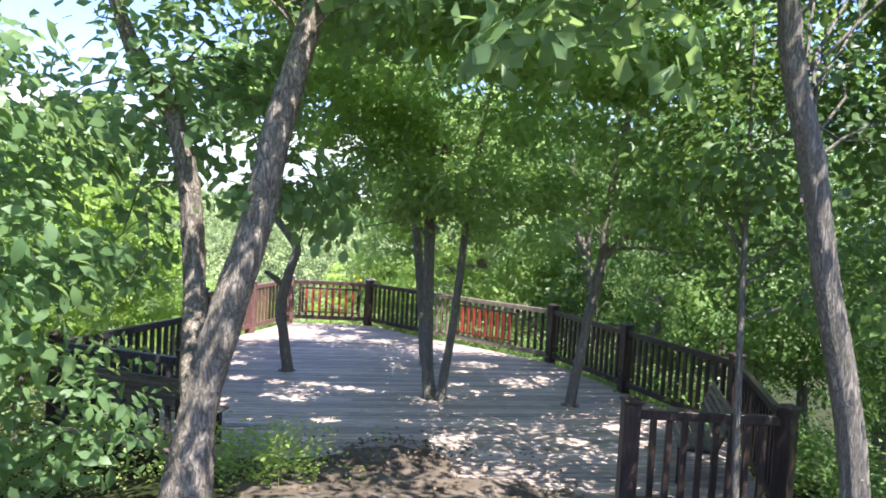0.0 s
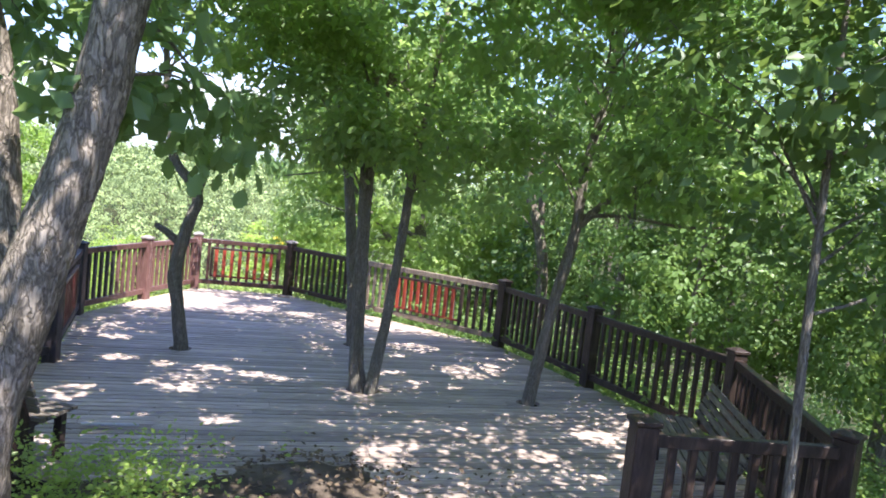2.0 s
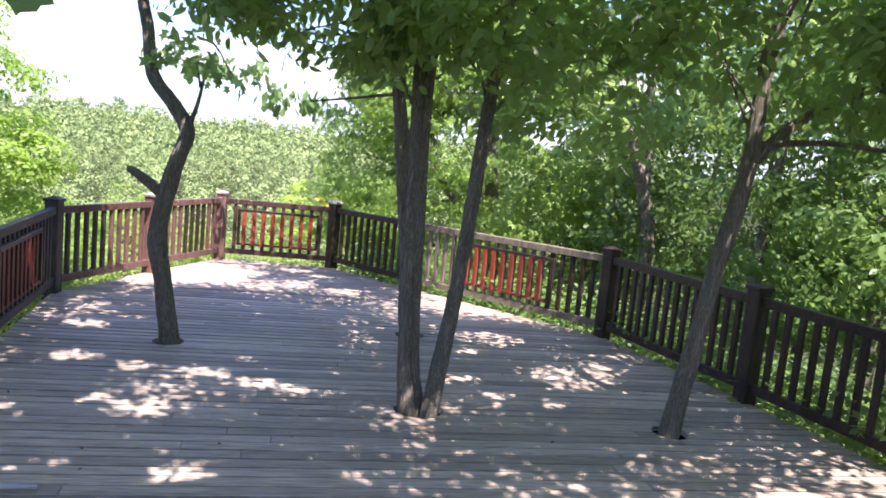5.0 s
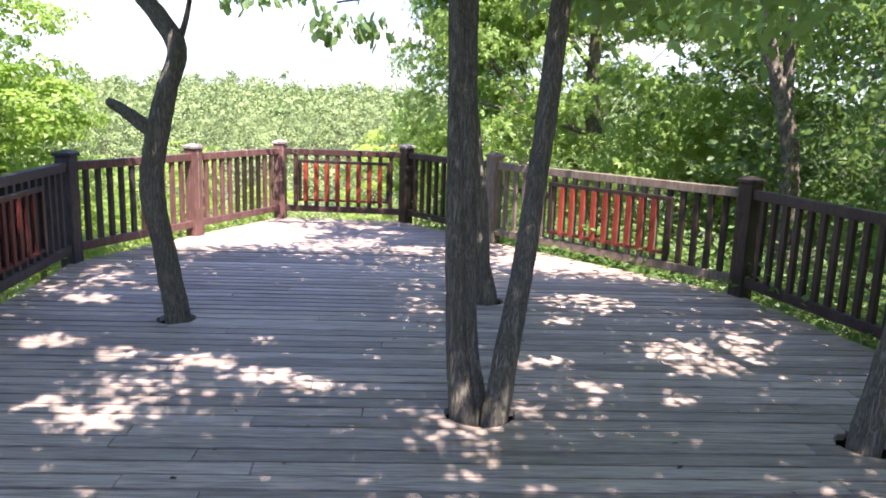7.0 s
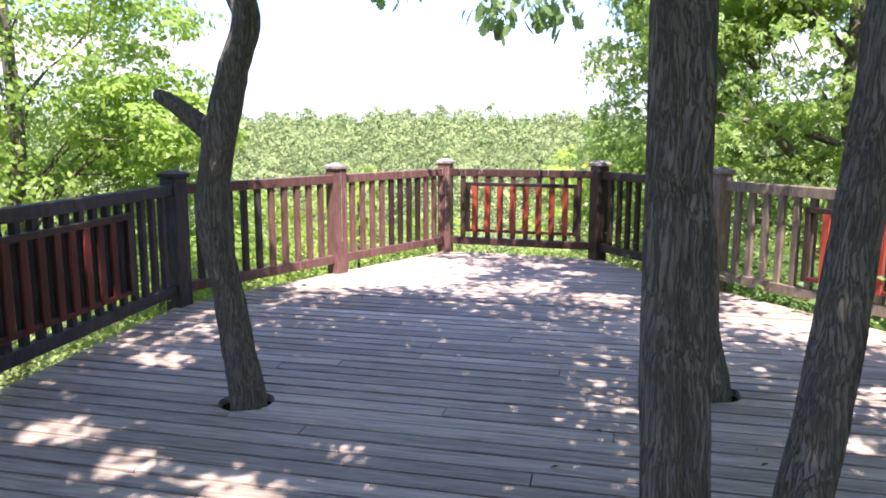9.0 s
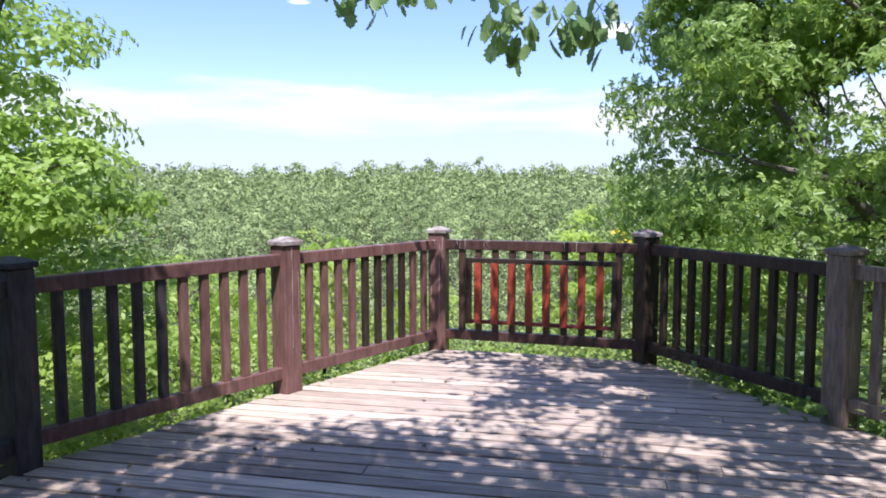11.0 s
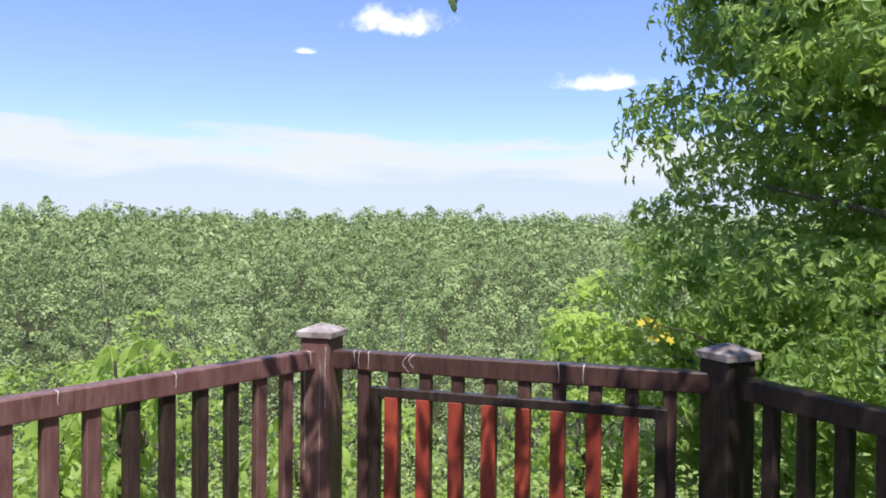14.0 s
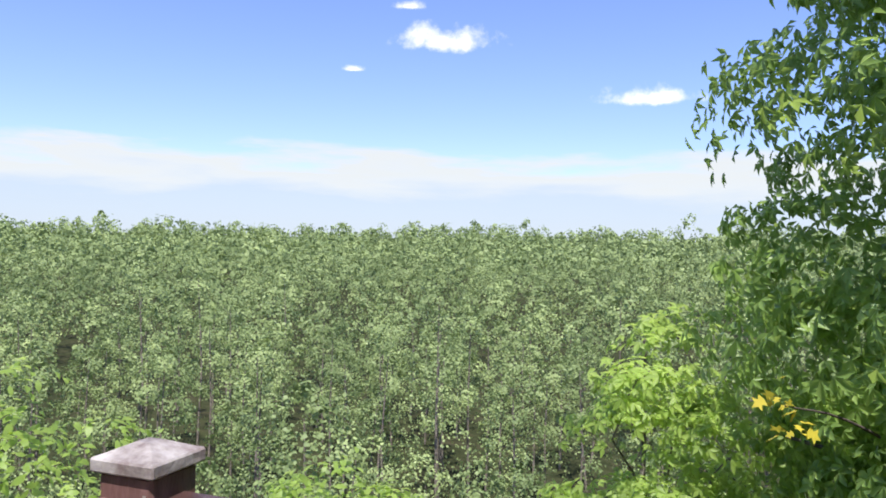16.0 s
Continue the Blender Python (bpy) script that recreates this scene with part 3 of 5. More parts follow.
# ---- plan of the deck ----
POST = dict(A=(-2.38, 10.32), B=(-1.61, 12.07), C=(-0.82, 13.74), D=(1.06, 13.59), D2=(2.20, 12.10), E=(4.36, 9.51), F=(4.84, 7.13),
            G=(5.30, 4.65), H2=(4.13, 1.93), H1=(2.65, 2.16), Y=(-1.68, 4.10), X=(-3.30, 4.95), Z=(-2.10, 7.42))
RING = ["H1", "H2", "G", "F", "E", "D2", "D", "C", "B", "A", "Z", "X", "Y"]
POLY = [POST[k] for k in RING]
CENTRE = Vector((1.2, 8.0))


def outside(x, y):
    """Distance outside the deck's outline, 0 within."""
    inside, best = False, 1e9
    for (x0, y0), (x1, y1) in zip(POLY, POLY[1:] + POLY[:1]):
        if (y0 > y) != (y1 > y) and x < (x1 - x0) * (y - y0) / (y1 - y0) + x0:
            inside = not inside
        t = max(0, min(1, ((x - x0) * (x1 - x0) + (y - y0) * (y1 - y0)) / ((x1 - x0) ** 2 + (y1 - y0) ** 2)))
        best = min(best, math.hypot(x - x0 - t * (x1 - x0), y - y0 - t * (y1 - y0)))
    return 0.0 if inside else best


def ease(a, b, v):
    t = max(0.0, min(1.0, (v - a) / (b - a)))
    return t * t * (3 - 2 * t)


def ground_z(x, y):
    """Height of the ground: a path comes down to the deck, beyond which the hill falls to a wooded valley that rises far off."""
    d = outside(x, y)
    r = math.hypot(x - 1.2, y - 8.0)
    front = 0.02 + 0.155 * (3.3 - y)
    front = min(front, 1.5)
    front -= 0.30 * max(0, -1.7 - x) + 0.16 * max(0, x - 3.4)
    back = -0.42 - 0.10 * min(d, 1.0) - 0.40 * max(0.0, min(d, 6.0) - 1.0) - 0.66 * max(0.0, d - 6.0)
    w = ease(2.4, 3.9, y + 0.45 * (x - 0.4))
    z = front * (1 - w) + back * w
    floor = -14.0 + 0.033 * max(0, min(r, 900) - 40)
    bumps = 0.05 * noise.noise(Vector((x * 0.9, y * 0.9, 0))) + 0.35 * noise.noise(Vector((x * 0.08, y * 0.08, 3))) * ease(3, 12, d)
    if z < floor:
        z = floor
    return z + bumps


def build_ground():
    fine = np.arange(-9, 18.01, 0.3)
    far = np.array([20, 23, 27, 32, 38, 46, 56, 70, 90, 120, 160, 220, 300, 420, 600, 900, 1400, 2200, 3500])
    xs = np.concatenate([-far[::-1] + 9, fine, far])
    ys = np.concatenate([-far[::-1] + 9, fine, far])
    verts = np.array([(x, y, ground_z(x, y)) for y in ys for x in xs])
    nx = len(xs)
    i, j = np.meshgrid(np.arange(len(ys) - 1), np.arange(nx - 1), indexing="ij")
    a = i * nx + j
    faces = np.stack([a, a + 1, a + nx + 1, a + nx], -1).reshape(-1, 4)
    ob = part_np("ground", verts, faces, M_GROUND, smooth=True)
    tagged(ob, "green and brown leaf-strewn hillside falling to a wooded valley", "ground", kind="structure")


build_ground()


def build_soil():
    """Trodden soil of the path, heaped a little over the deck's edge."""
    xs, ys = np.arange(-1.5, 2.9, 0.07), np.arange(-7, 4.75, 0.07)
    verts = []
    for y in ys:
        for x in xs:
            edge = 3.35 - 0.42 * (x - 0.4) * (0.5 if x < 0.4 else 1.0) + 0.15 * noise.noise(Vector((x * 2, 4, 1)))
            z = ground_z(x, y) + 0.03
            heap = 0.19 * math.exp(-((x - 0.62) / 0.5) ** 2 - ((y - 3.75) / 0.4) ** 2)
            heap *= 0.8 + 0.5 * noise.noise(Vector((x * 3, y * 3, 7)))
            over = 0.06 * math.exp(-max(0, y - edge) ** 2 / 0.12) - 0.03
            if y > edge - 0.5:
                z = max(z, over) if y < edge + 0.5 else over
            z += heap + 0.025 * noise.noise(Vector((x * 5, y * 5, 2))) + 0.012 * noise.noise(Vector((x * 14, y * 14, 5)))
            rim = min(x + 1.5, 2.85 - x) + 0.3 * noise.noise(Vector((0.7 * y, 3.0 if x < 0.6 else 9.0, 5)))
            z -= 0.25 * max(0, 0.5 - rim)
            verts.append((x, y, z - (0.08 if y > edge + 0.55 and heap < 0.02 else 0)))
    nx = len(xs)
    i, j = np.meshgrid(np.arange(len(ys) - 1), np.arange(nx - 1), indexing="ij")
    a = i * nx + j
    ob = part_np("soil_path", np.array(verts), np.stack([a, a + 1, a + nx + 1, a + nx], -1).reshape(-1, 4), M_SOIL, smooth=True)
    tagged(ob, "bare trodden brown soil path heaped against the deck", "path", kind="structure")


build_soil()


# ---- railing ----
POST_W, RAIL_TOP = 0.16, 1.04


def build_post(key, mat, cap_mat, turn):
    x, y = POST[key]
    top = thing("railing_post", (x, y, -0.45), "square brown painted wooden railing post with a low pyramid cap", "post", "railing posts round the deck")
    one_box("shaft", (x, y, 0.325), (POST_W, POST_W, 1.55), mat, top, turn, 0.008)
    bm = bmesh.new()
    box(bm, (0, 0, 0), (0.19, 0.19, 0.035), 0, 0.005)
    made = bmesh.ops.create_cone(bm, cap_ends=True, segments=4, radius1=0.128, radius2=0.03, depth=0.03,
                                 matrix=Matrix.Translation((0, 0, 0.031)) @ Matrix.Rotation(radians(45), 4, "Z"))
    cap = part("cap", bm, cap_mat, top, "weathered stained cap")
    cap.matrix_basis = Matrix.Translation((0, 0, 1.5675)) @ Matrix.Rotation(turn, 4, "Z")
    return top


def direction(a, b):
    return math.atan2(POST[b][1] - POST[a][1], POST[b][0] - POST[a][0])


def post_turn(k):
    """How a post is turned: squared to one of its rails at the far corners and the open ends, else halfway between both."""
    squared = {"H1": ("H1", "H2"), "Y": ("X", "Y"), "C": ("D", "C"), "D": ("D2", "D")}
    if k in squared:
        return direction(*squared[k])
    i = RING.index(k)
    d0, d1 = direction(RING[i - 1], k), direction(k, RING[(i + 1) % len(RING)])
    return math.atan2(math.sin(d0) + math.sin(d1), math.cos(d0) + math.cos(d1))


for k in RING:
    # A, Z and D are coloured as shaded, B and C as sunlit
    mat = {"B": M_PINK, "C": M_PINK, "A": M_BLUE, "Z": M_BLUE, "D2": M_BARE}.get(k, M_FENCE)
    build_post(k, mat, M_CAP if k in "BCD" else mat, post_turn(k))


def build_bay(a, b, mat, label, frame_span=None, mats=None, red=None):
    """One railing section between two posts: rails, balusters, and in some a red inner frame."""
    p, q = Vector((*POST[a], 0)), Vector((*POST[b], 0))
    run = q - p
    length, turn = run.length, math.atan2(run.y, run.x)
    mid = (p + q) / 2
    top = thing("railing_section", (mid.x, mid.y, 0.1), label, "railing", "railing sections round the deck")
    clear = length - POST_W * 0.9
    one_box("top_rail", (mid.x, mid.y, RAIL_TOP - 0.045), (clear, 0.075, 0.09), mat, top, turn)
    one_box("bottom_rail", (mid.x, mid.y, 0.15), (clear, 0.07, 0.09), mat, top, turn)
    n = max(4, round(clear / 0.157) - 1)
    u = run.normalized()
    shared = part("baluster", box(bmesh.new(), (0, 0, 0), (0.058, 0.045, 0.757), 0, 0.004), None, top)
    shared.data.materials.append(None)
    for i in range(n):
        s = (i + 1) / (n + 1)
        at = p + u * (POST_W * 0.45 + clear * s)
        ob = shared if i == 0 else new("baluster", shared.data)
        ob.parent = top
        ob.matrix_basis = Matrix.Translation(at + Vector((0, 0, 0.572)) - top.location) @ Matrix.Rotation(turn, 4, "Z")
        ob.material_slots[0].link = "OBJECT"
        ob.material_slots[0].material = mats(s) if mats else mat
    if frame_span:
        f0, f1 = frame_span
        inward = Vector((CENTRE.x - mid.x, CENTRE.y - mid.y, 0)).normalized()
        side = u.cross(Vector((0, 0, 1)))
        side = side if side.dot(inward) > 0 else -side
        c = p + run * ((f0 + f1) / 2)
        w = length * (f1 - f0)
        # a dark frame set in the section, which carries its red bottom rail and slats
        tint = red or M_RED
        bm = box(bmesh.new(), (0, 0, 0.285), (w, 0.05, 0.045), 0, 0.004)
        for x in (-w / 2, w / 2):
            box(bm, (x, 0, 0), (0.05, 0.048, 0.615), 0, 0.004)
        holder = part("inner_frame", bm, M_FENCE, top, "dark slim inner frame")
        holder.matrix_basis = Matrix.Translation(c + side * 0.03 + Vector((0, 0, 0.57)) - top.location) @ Matrix.Rotation(turn, 4, "Z")
        part("bottom_bar", box(bmesh.new(), (0, 0, -0.285), (w - 0.05, 0.04, 0.034), 0, 0.004), M_MAROON, holder, "dull red bar")
        lean = side.dot(Vector((-math.sin(turn), math.cos(turn), 0)))
        slat_mesh = None
        for i in range(n):
            along = POST_W * 0.45 + clear * (i + 1) / (n + 1)
            if (f0 + 0.02) * length < along < (f1 - 0.02) * length:
                if slat_mesh is None:
                    slat = part("red_slat", box(bmesh.new(), (0, 0, 0), (0.066, 0.02, 0.565), 0, 0.003), tint, holder, "red painted slat")
                    slat_mesh = slat.data
                else:
                    slat = finish(new("red_slat", slat_mesh), None, holder, "red painted slat")
                slat.matrix_basis = Matrix.Translation((along - length * (f0 + f1) / 2, 0.016 * lean, -0.018))
    return top


build_bay("C", "D", M_BROWN, "brown wooden railing section with a red slatted inner frame", (0.16, 0.86))
# light and dark balusters stand for sun and shade on one paint
build_bay("B", "C", M_PINK, "faded red-brown wooden railing section, balusters coloured as sunlit and shaded", mats=lambda s: M_PINK if s < 0.45 or s > 0.8 else M_FENCE)
# balusters nearer A are darkened in colour for shade, the rest coloured sunlit
build_bay("A", "B", M_PINK, "brown wooden railing section, coloured shaded at one half and sunlit pink at the other", mats=lambda s: M_BLUE if s < 0.5 else M_PINK)
build_bay("Z", "A", M_BLUE, "brown wooden railing section shade-darkened to slate, with a shade-dulled red inner frame", (0.2, 0.73), red=M_MAROON)
build_bay("X", "Z", M_BLUE, "brown wooden railing section shade-darkened to slate")
build_bay("Y", "X", M_BLUE, "brown wooden railing section shade-darkened to slate, by a bench")
build_bay("D", "D2", M_FENCE, "dark brown wooden railing section")
build_bay("D2", "E", M_BARE, "greyed bare-wood railing section with a bright red inner frame", (0.29, 0.76),
          mats=lambda s: M_BARE if s < 0.72 else M_FENCE)
build_bay("E", "F", M_FENCE, "dark brown wooden railing section")
build_bay("F", "G", M_FENCE, "dark brown wooden railing section")
build_bay("G", "H2", M_FENCE, "dark brown wooden railing section behind a bench")
build_bay("H1", "H2", M_FENCE, "dark brown wooden railing section beside the deck's entrance")


def build_streaks(key, turn, spots):
    """Dried white runs down a post's face."""
    x, y = POST[key]
    rng = np.random.default_rng(ord(key))
    for n, (side, top_z, length, face) in enumerate(spots):
        bm = bmesh.new()
        rows = 12
        ring = []
        for i in range(rows + 1):
            z = top_z - length * i / rows
            w = 0.0025 + 0.003 * rng.random() * (1 - i / rows)
            c = side + 0.006 * noise.noise(Vector((z * 6, n, 1)))
            ring.append((bm.verts.new((c - w, -POST_W / 2 - 0.003, z)), bm.verts.new((c + w, -POST_W / 2 - 0.003, z))))
        for a, b in zip(ring, ring[1:]):
            bm.faces.new((a[0], b[0], b[1], a[1]))
        bmesh.ops.solidify(bm, geom=bm.faces[:], thickness=0.002)
        ob = part("dropping_streak", bm, M_DROP)
        ob.matrix_basis = Matrix.Translation((x, y, 0)) @ Matrix.Rotation(turn + face, 4, "Z")
        tagged(ob, "dried white bird-dropping run down the railing post", "stain", "dropping runs on the posts")


build_streaks("B", post_turn("B"), [(-0.01, 1.09, 0.75, math.pi), (0.05, 0.9, 0.4, math.pi)])
build_streaks("C", post_turn("C"), [(0.03, 1.0, 0.7, math.pi), (-0.05, 0.95, 0.5, math.pi), (0.06, 1.06, 0.3, math.pi)])


def build_rail_runs(a, b, runs):
    """Dried white runs over the edge and down the inner face of a top rail: share of the length, drop, sideways drift."""
    p, q = Vector((*POST[a], 0)), Vector((*POST[b], 0))
    u = (q - p).normalized()
    side = u.cross(Vector((0, 0, 1)))
    if side.dot(Vector((CENTRE.x - p.x, CENTRE.y - p.y, 0))) < 0:
        side = -side
    rng = np.random.default_rng(19)
    for share, drop, drift in runs:
        at = p + (q - p) * share
        line = [(*(at + side * 0.012).xy, RAIL_TOP + 0.0005, 0.0026), (*(at + side * 0.034).xy, RAIL_TOP - 0.0005, 0.0026)]
        for k in range(1, 5):
            w = at + side * 0.038 + u * (drift * math.sin(k * 0.8) + rng.normal(0, 0.0015))
            line.append((*w.xy, RAIL_TOP - drop * k / 4, 0.0024 - 0.0004 * k))
        v, f = tube_arrays(line, 6, 0.012)
        ob = part_np("dropping_run", v - np.array(at), f, M_DROP, smooth=True)
        ob.location = at
        tagged(ob, "dried white bird-dropping run over the top rail", "stain", "dropping runs on the rails")


build_rail_runs("C", "D", [(0.1, 0.07, 0.004), (0.115, 0.085, -0.003), (0.14, 0.088, 0.002), (0.25, 0.085, -0.03), (0.262, 0.06, -0.02), (0.625, 0.088, 0.003),
                           (0.685, 0.08, -0.003)])
build_rail_runs("B", "C", [(0.94, 0.085, 0.002), (0.55, 0.06, 0.003), (0.3, 0.05, -0.003)])


# ---- benches ----
def build_bench(end, heading, length, label):
    """A slatted bench with a leaning back; end: middle of one seat end; heading: along its length; the back is on its right."""
    top = thing("bench", (*end, 0.0), label, "bench", "slatted benches on the deck")
    top.rotation_euler = (0, 0, heading)
    for i in range(6):
        part("seat_slat", box(bmesh.new(), (length / 2, 0.17 - i * 0.07, 0.44), (length, 0.058, 0.03), 0, 0.004), M_BENCH, top)
    lean = Matrix.Rotation(radians(22), 4, "X")
    for i in range(5):
        part("back_slat", box(bmesh.new(), (length / 2, -0.235 - i * 0.028, 0.53 + i * 0.072), (length, 0.028, 0.058), 0, 0.004, lean), M_BENCH, top)
    for x in (0.12, length - 0.12):
        for y in (0.15, -0.2):
            part("leg", box(bmesh.new(), (x, y, 0.21), (0.07, 0.07, 0.42), 0, 0.005), M_FENCE, top)
        part("bearer", box(bmesh.new(), (x, -0.02, 0.395), (0.05, 0.42, 0.055), 0, 0.004), M_FENCE, top)
        part("back_post", box(bmesh.new(), (x, -0.30, 0.62), (0.055, 0.035, 0.52), 0, 0.004, lean), M_FENCE, top)


M_BENCH = material("greyed_bench_slat", ((0.10, 0.082, 0.064), (0.22, 0.186, 0.15)), scale=6, stretch=(1, 10, 10), rough=0.7, bump=0.3,
                   bump_scale=20, stain=(0.07, 0.055, 0.05), stain_scale=1.4, stain_amount=0.6, per_piece=0.2)
build_bench((3.74, 2.82), direction("H2", "G"), 1.75, "greyed slatted wooden bench against the dark railing")
build_bench((-2.75, 4.88), direction("X", "Y"), 1.62, "dark slatted wooden bench in the railing's corner")


# ---- trees on and round the deck ----
tree("oak_tree", "crooked oak growing through the deck with a snapped side limb",
     [[(-0.69, 8.35, -0.5, 0.10), (-0.69, 8.35, 0, 0.092), (-0.74, 8.35, 0.34, 0.083), (-0.79, 8.35, 0.66, 0.08), (-0.85, 8.35, 0.98, 0.09),
       (-0.83, 8.35, 1.25, 0.082), (-0.78, 8.35, 1.48, 0.085), (-0.70, 8.36, 1.8, 0.075), (-0.63, 8.38, 2.07, 0.072), (-0.78, 8.42, 2.32, 0.066),
       (-0.98, 8.46, 2.58, 0.06), (-1.05, 8.5, 3.0, 0.055), (-1.13, 8.5, 3.4, 0.05), (-1.2, 8.3, 4.4, 0.03)],
      [(-0.80, 8.35, 1.44, 0.06), (-0.92, 8.34, 1.53, 0.05), (-1.04, 8.33, 1.62, 0.042), (-1.13, 8.33, 1.67, 0.034), (-1.15, 8.33, 1.68, 0.008)],
      [(-0.64, 8.38, 2.05, 0.03), (-0.56, 8.4, 2.3, 0.02), (-0.5, 8.4, 2.6, 0.012)]],
     # second to fourth crowns are added overhead to shade the deck and left railing
     [((-0.2, 7.4, 4.6), (2.2, 1.6, 0.9), 64, 84, 0.4, (-1.1, 8.4, 3.6)), ((-1.55, 8.4, 4.9), (0.6, 0.6, 0.35), 34, 60, 0.34, (-1.1, 8.4, 4.0)), ((0.9, 1.7, 5.9), (1.3, 0.9, 0.4), 46, 70, 0.4, (-0.5, 4.0, 5.4)), ((-0.9, 4.3, 5.6), (1.3, 2.0, 0.45), 80, 84, 0.4, (-1.1, 8.0, 4.2)), ((-0.55, 8.3, 2.75), (0.4, 0.3, 0.3), 8, 12, 0.2, (-0.55, 8.4, 2.4))],
     L_DECK, 0.13, LOBED, seed=11)

tree("twin_stem_tree", "three grey-barked stems rising together through a hole in the deck",
     [[(1.45, 6.56, -0.5, 0.085), (1.45, 6.56, 0, 0.075), (1.41, 6.60, 0.3, 0.056), (1.385, 6.64, 0.76, 0.05), (1.37, 6.72, 1.42, 0.048), (1.36, 6.85, 2.29, 0.05), (1.37, 7.0, 2.97, 0.048), (1.42, 7.1, 4.2, 0.04), (1.4, 7.2, 5.6, 0.025)],
      [(1.53, 6.64, -0.5, 0.075), (1.53, 6.64, 0, 0.068), (1.485, 6.66, 0.3, 0.057), (1.455, 6.68, 0.76, 0.052), (1.435, 6.74, 1.42, 0.05), (1.43, 6.86, 2.3, 0.048), (1.50, 7.05, 3.3, 0.045), (1.8, 7.3, 4.6, 0.03)],
      [(1.60, 6.55, -0.5, 0.085), (1.63, 6.55, 0, 0.075), (1.76, 6.68, 0.78, 0.06), (1.86, 6.8, 1.57, 0.056), (1.98, 6.95, 2.7, 0.053), (2.08, 7.05, 3.41, 0.048), (2.18, 7.1, 4.2, 0.042), (2.4, 7.3, 5.6, 0.03)]],
     [((1.5, 6.6, 4.9), (2.4, 2.1, 1.2), 96, 100, 0.4, (1.45, 7.1, 3.6)), ((2.3, 7.6, 3.9), (1.5, 1.3, 0.8), 34, 60, 0.42, (2.1, 7.1, 3.4)), ((3.1, 7.85, 2.62), (1.15, 0.85, 0.42), 46, 26, 0.3, (2.3, 7.2, 3.3)),
      ((0.7, 6.8, 3.25), (1.15, 0.9, 0.6), 64, 50, 0.3, (1.38, 7.0, 2.9)), ((2.1, 6.2, 3.2), (1.3, 0.9, 0.55), 44, 48, 0.3, (1.95, 6.9, 2.8))],
     L_DECK, 0.128, LANCE, seed=21,
     limbs=[[(2.0, 6.97, 2.75, 0.035), (2.3, 7.2, 3.0, 0.026), (2.7, 7.5, 3.15, 0.018), (3.3, 7.7, 3.2, 0.01)]])

tree("slender_tree", "slender grey trunk rising through the deck behind others",
     [[(1.84, 9.1, -0.5, 0.125), (1.82, 9.1, 0, 0.12), (1.76, 9.1, 0.3, 0.098), (1.73, 9.1, 0.69, 0.092), (1.63, 9.1, 1.55, 0.085), (1.45, 9.05, 2.7, 0.07), (1.3, 9.0, 3.2, 0.05), (1.1, 9.0, 5.0, 0.03)]],
     [((1.0, 8.3, 4.9), (1.4, 0.9, 0.8), 28, 60, 0.38, (1.2, 9.0, 4.0)), ((0.3, 11.6, 3.75), (0.8, 0.5, 0.3), 12, 14, 0.22, (0.4, 11.4, 3.8)),
      # crowns added overhead, mostly out of view, to shade the deck's far end
      ((2.1, 11.3, 4.3), (1.1, 1.0, 0.45), 56, 44, 0.4, (1.3, 9.2, 3.6)), ((2.5, 9.8, 4.5), (0.8, 0.9, 0.4), 40, 56, 0.36, (1.3, 9.1, 3.6)), ((1.5, 10.2, 4.6), (1.0, 0.7, 0.4), 52, 60, 0.36, (1.2, 9.1, 4.0))],
     L_DECK, 0.125, LANCE, seed=31, boughs=2,
     limbs=[[(1.45, 9.05, 2.7, 0.022), (1.0, 8.9, 2.6, 0.015), (0.5, 8.8, 2.5, 0.008)]])

tree("leaning_tree", "leaning grey-brown trunk through the deck with spreading boughs",
     [[(3.55, 6.22, -0.5, 0.09), (3.58, 6.22, 0, 0.082), (3.68, 6.22, 0.69, 0.07), (3.78, 6.22, 1.35, 0.067), (3.94, 6.23, 2.15, 0.066), (4.0, 6.25, 3.05, 0.054), (4.2, 6.25, 4.2, 0.045), (4.3, 6.2, 5.6, 0.025)],
      [(4.0, 6.25, 2.28, 0.05), (4.3, 6.2, 2.6, 0.04), (4.7, 6.1, 2.85, 0.032), (5.3, 5.9, 3.15, 0.022), (6.0, 5.6, 3.3, 0.01)]],
     [((4.0, 6.0, 4.6), (2.1, 2.0, 1.1), 84, 96, 0.4, (4.1, 6.2, 3.4)), ((5.0, 5.6, 3.2), (1.3, 1.2, 0.6), 46, 46, 0.3, (4.8, 6.0, 2.9)),
      ((3.6, 6.4, 3.15), (1.0, 0.9, 0.4), 44, 46, 0.32, (4.0, 6.25, 2.8)), ((4.9, 5.0, 2.9), (1.2, 1.0, 0.45), 36, 46, 0.3, (4.6, 6.0, 2.7)),
      # crowns added high overhead to cast shade on the deck's front and middle
      ((2.6, 3.9, 5.1), (2.0, 1.5, 0.8), 112, 84, 0.42, (3.9, 5.8, 4.2)), ((0.6, 4.2, 5.3), (1.7, 1.5, 0.7), 84, 78, 0.4, (2.6, 4.6, 4.9)), ((4.3, 6.7, 5.4), (1.2, 0.8, 0.5), 44, 84, 0.4, (4.2, 6.3, 4.4)), ((5.4, 4.4, 5.0), (1.6, 1.6, 0.8), 36, 70, 0.4, (4.3, 6.0, 4.4))],
     L_DECK, 0.128, LANCE, seed=41,
     limbs=[[(4.02, 6.25, 2.4, 0.03), (4.5, 6.0, 2.45, 0.022), (5.1, 5.6, 2.4, 0.016), (5.8, 5.2, 2.5, 0.008)]])

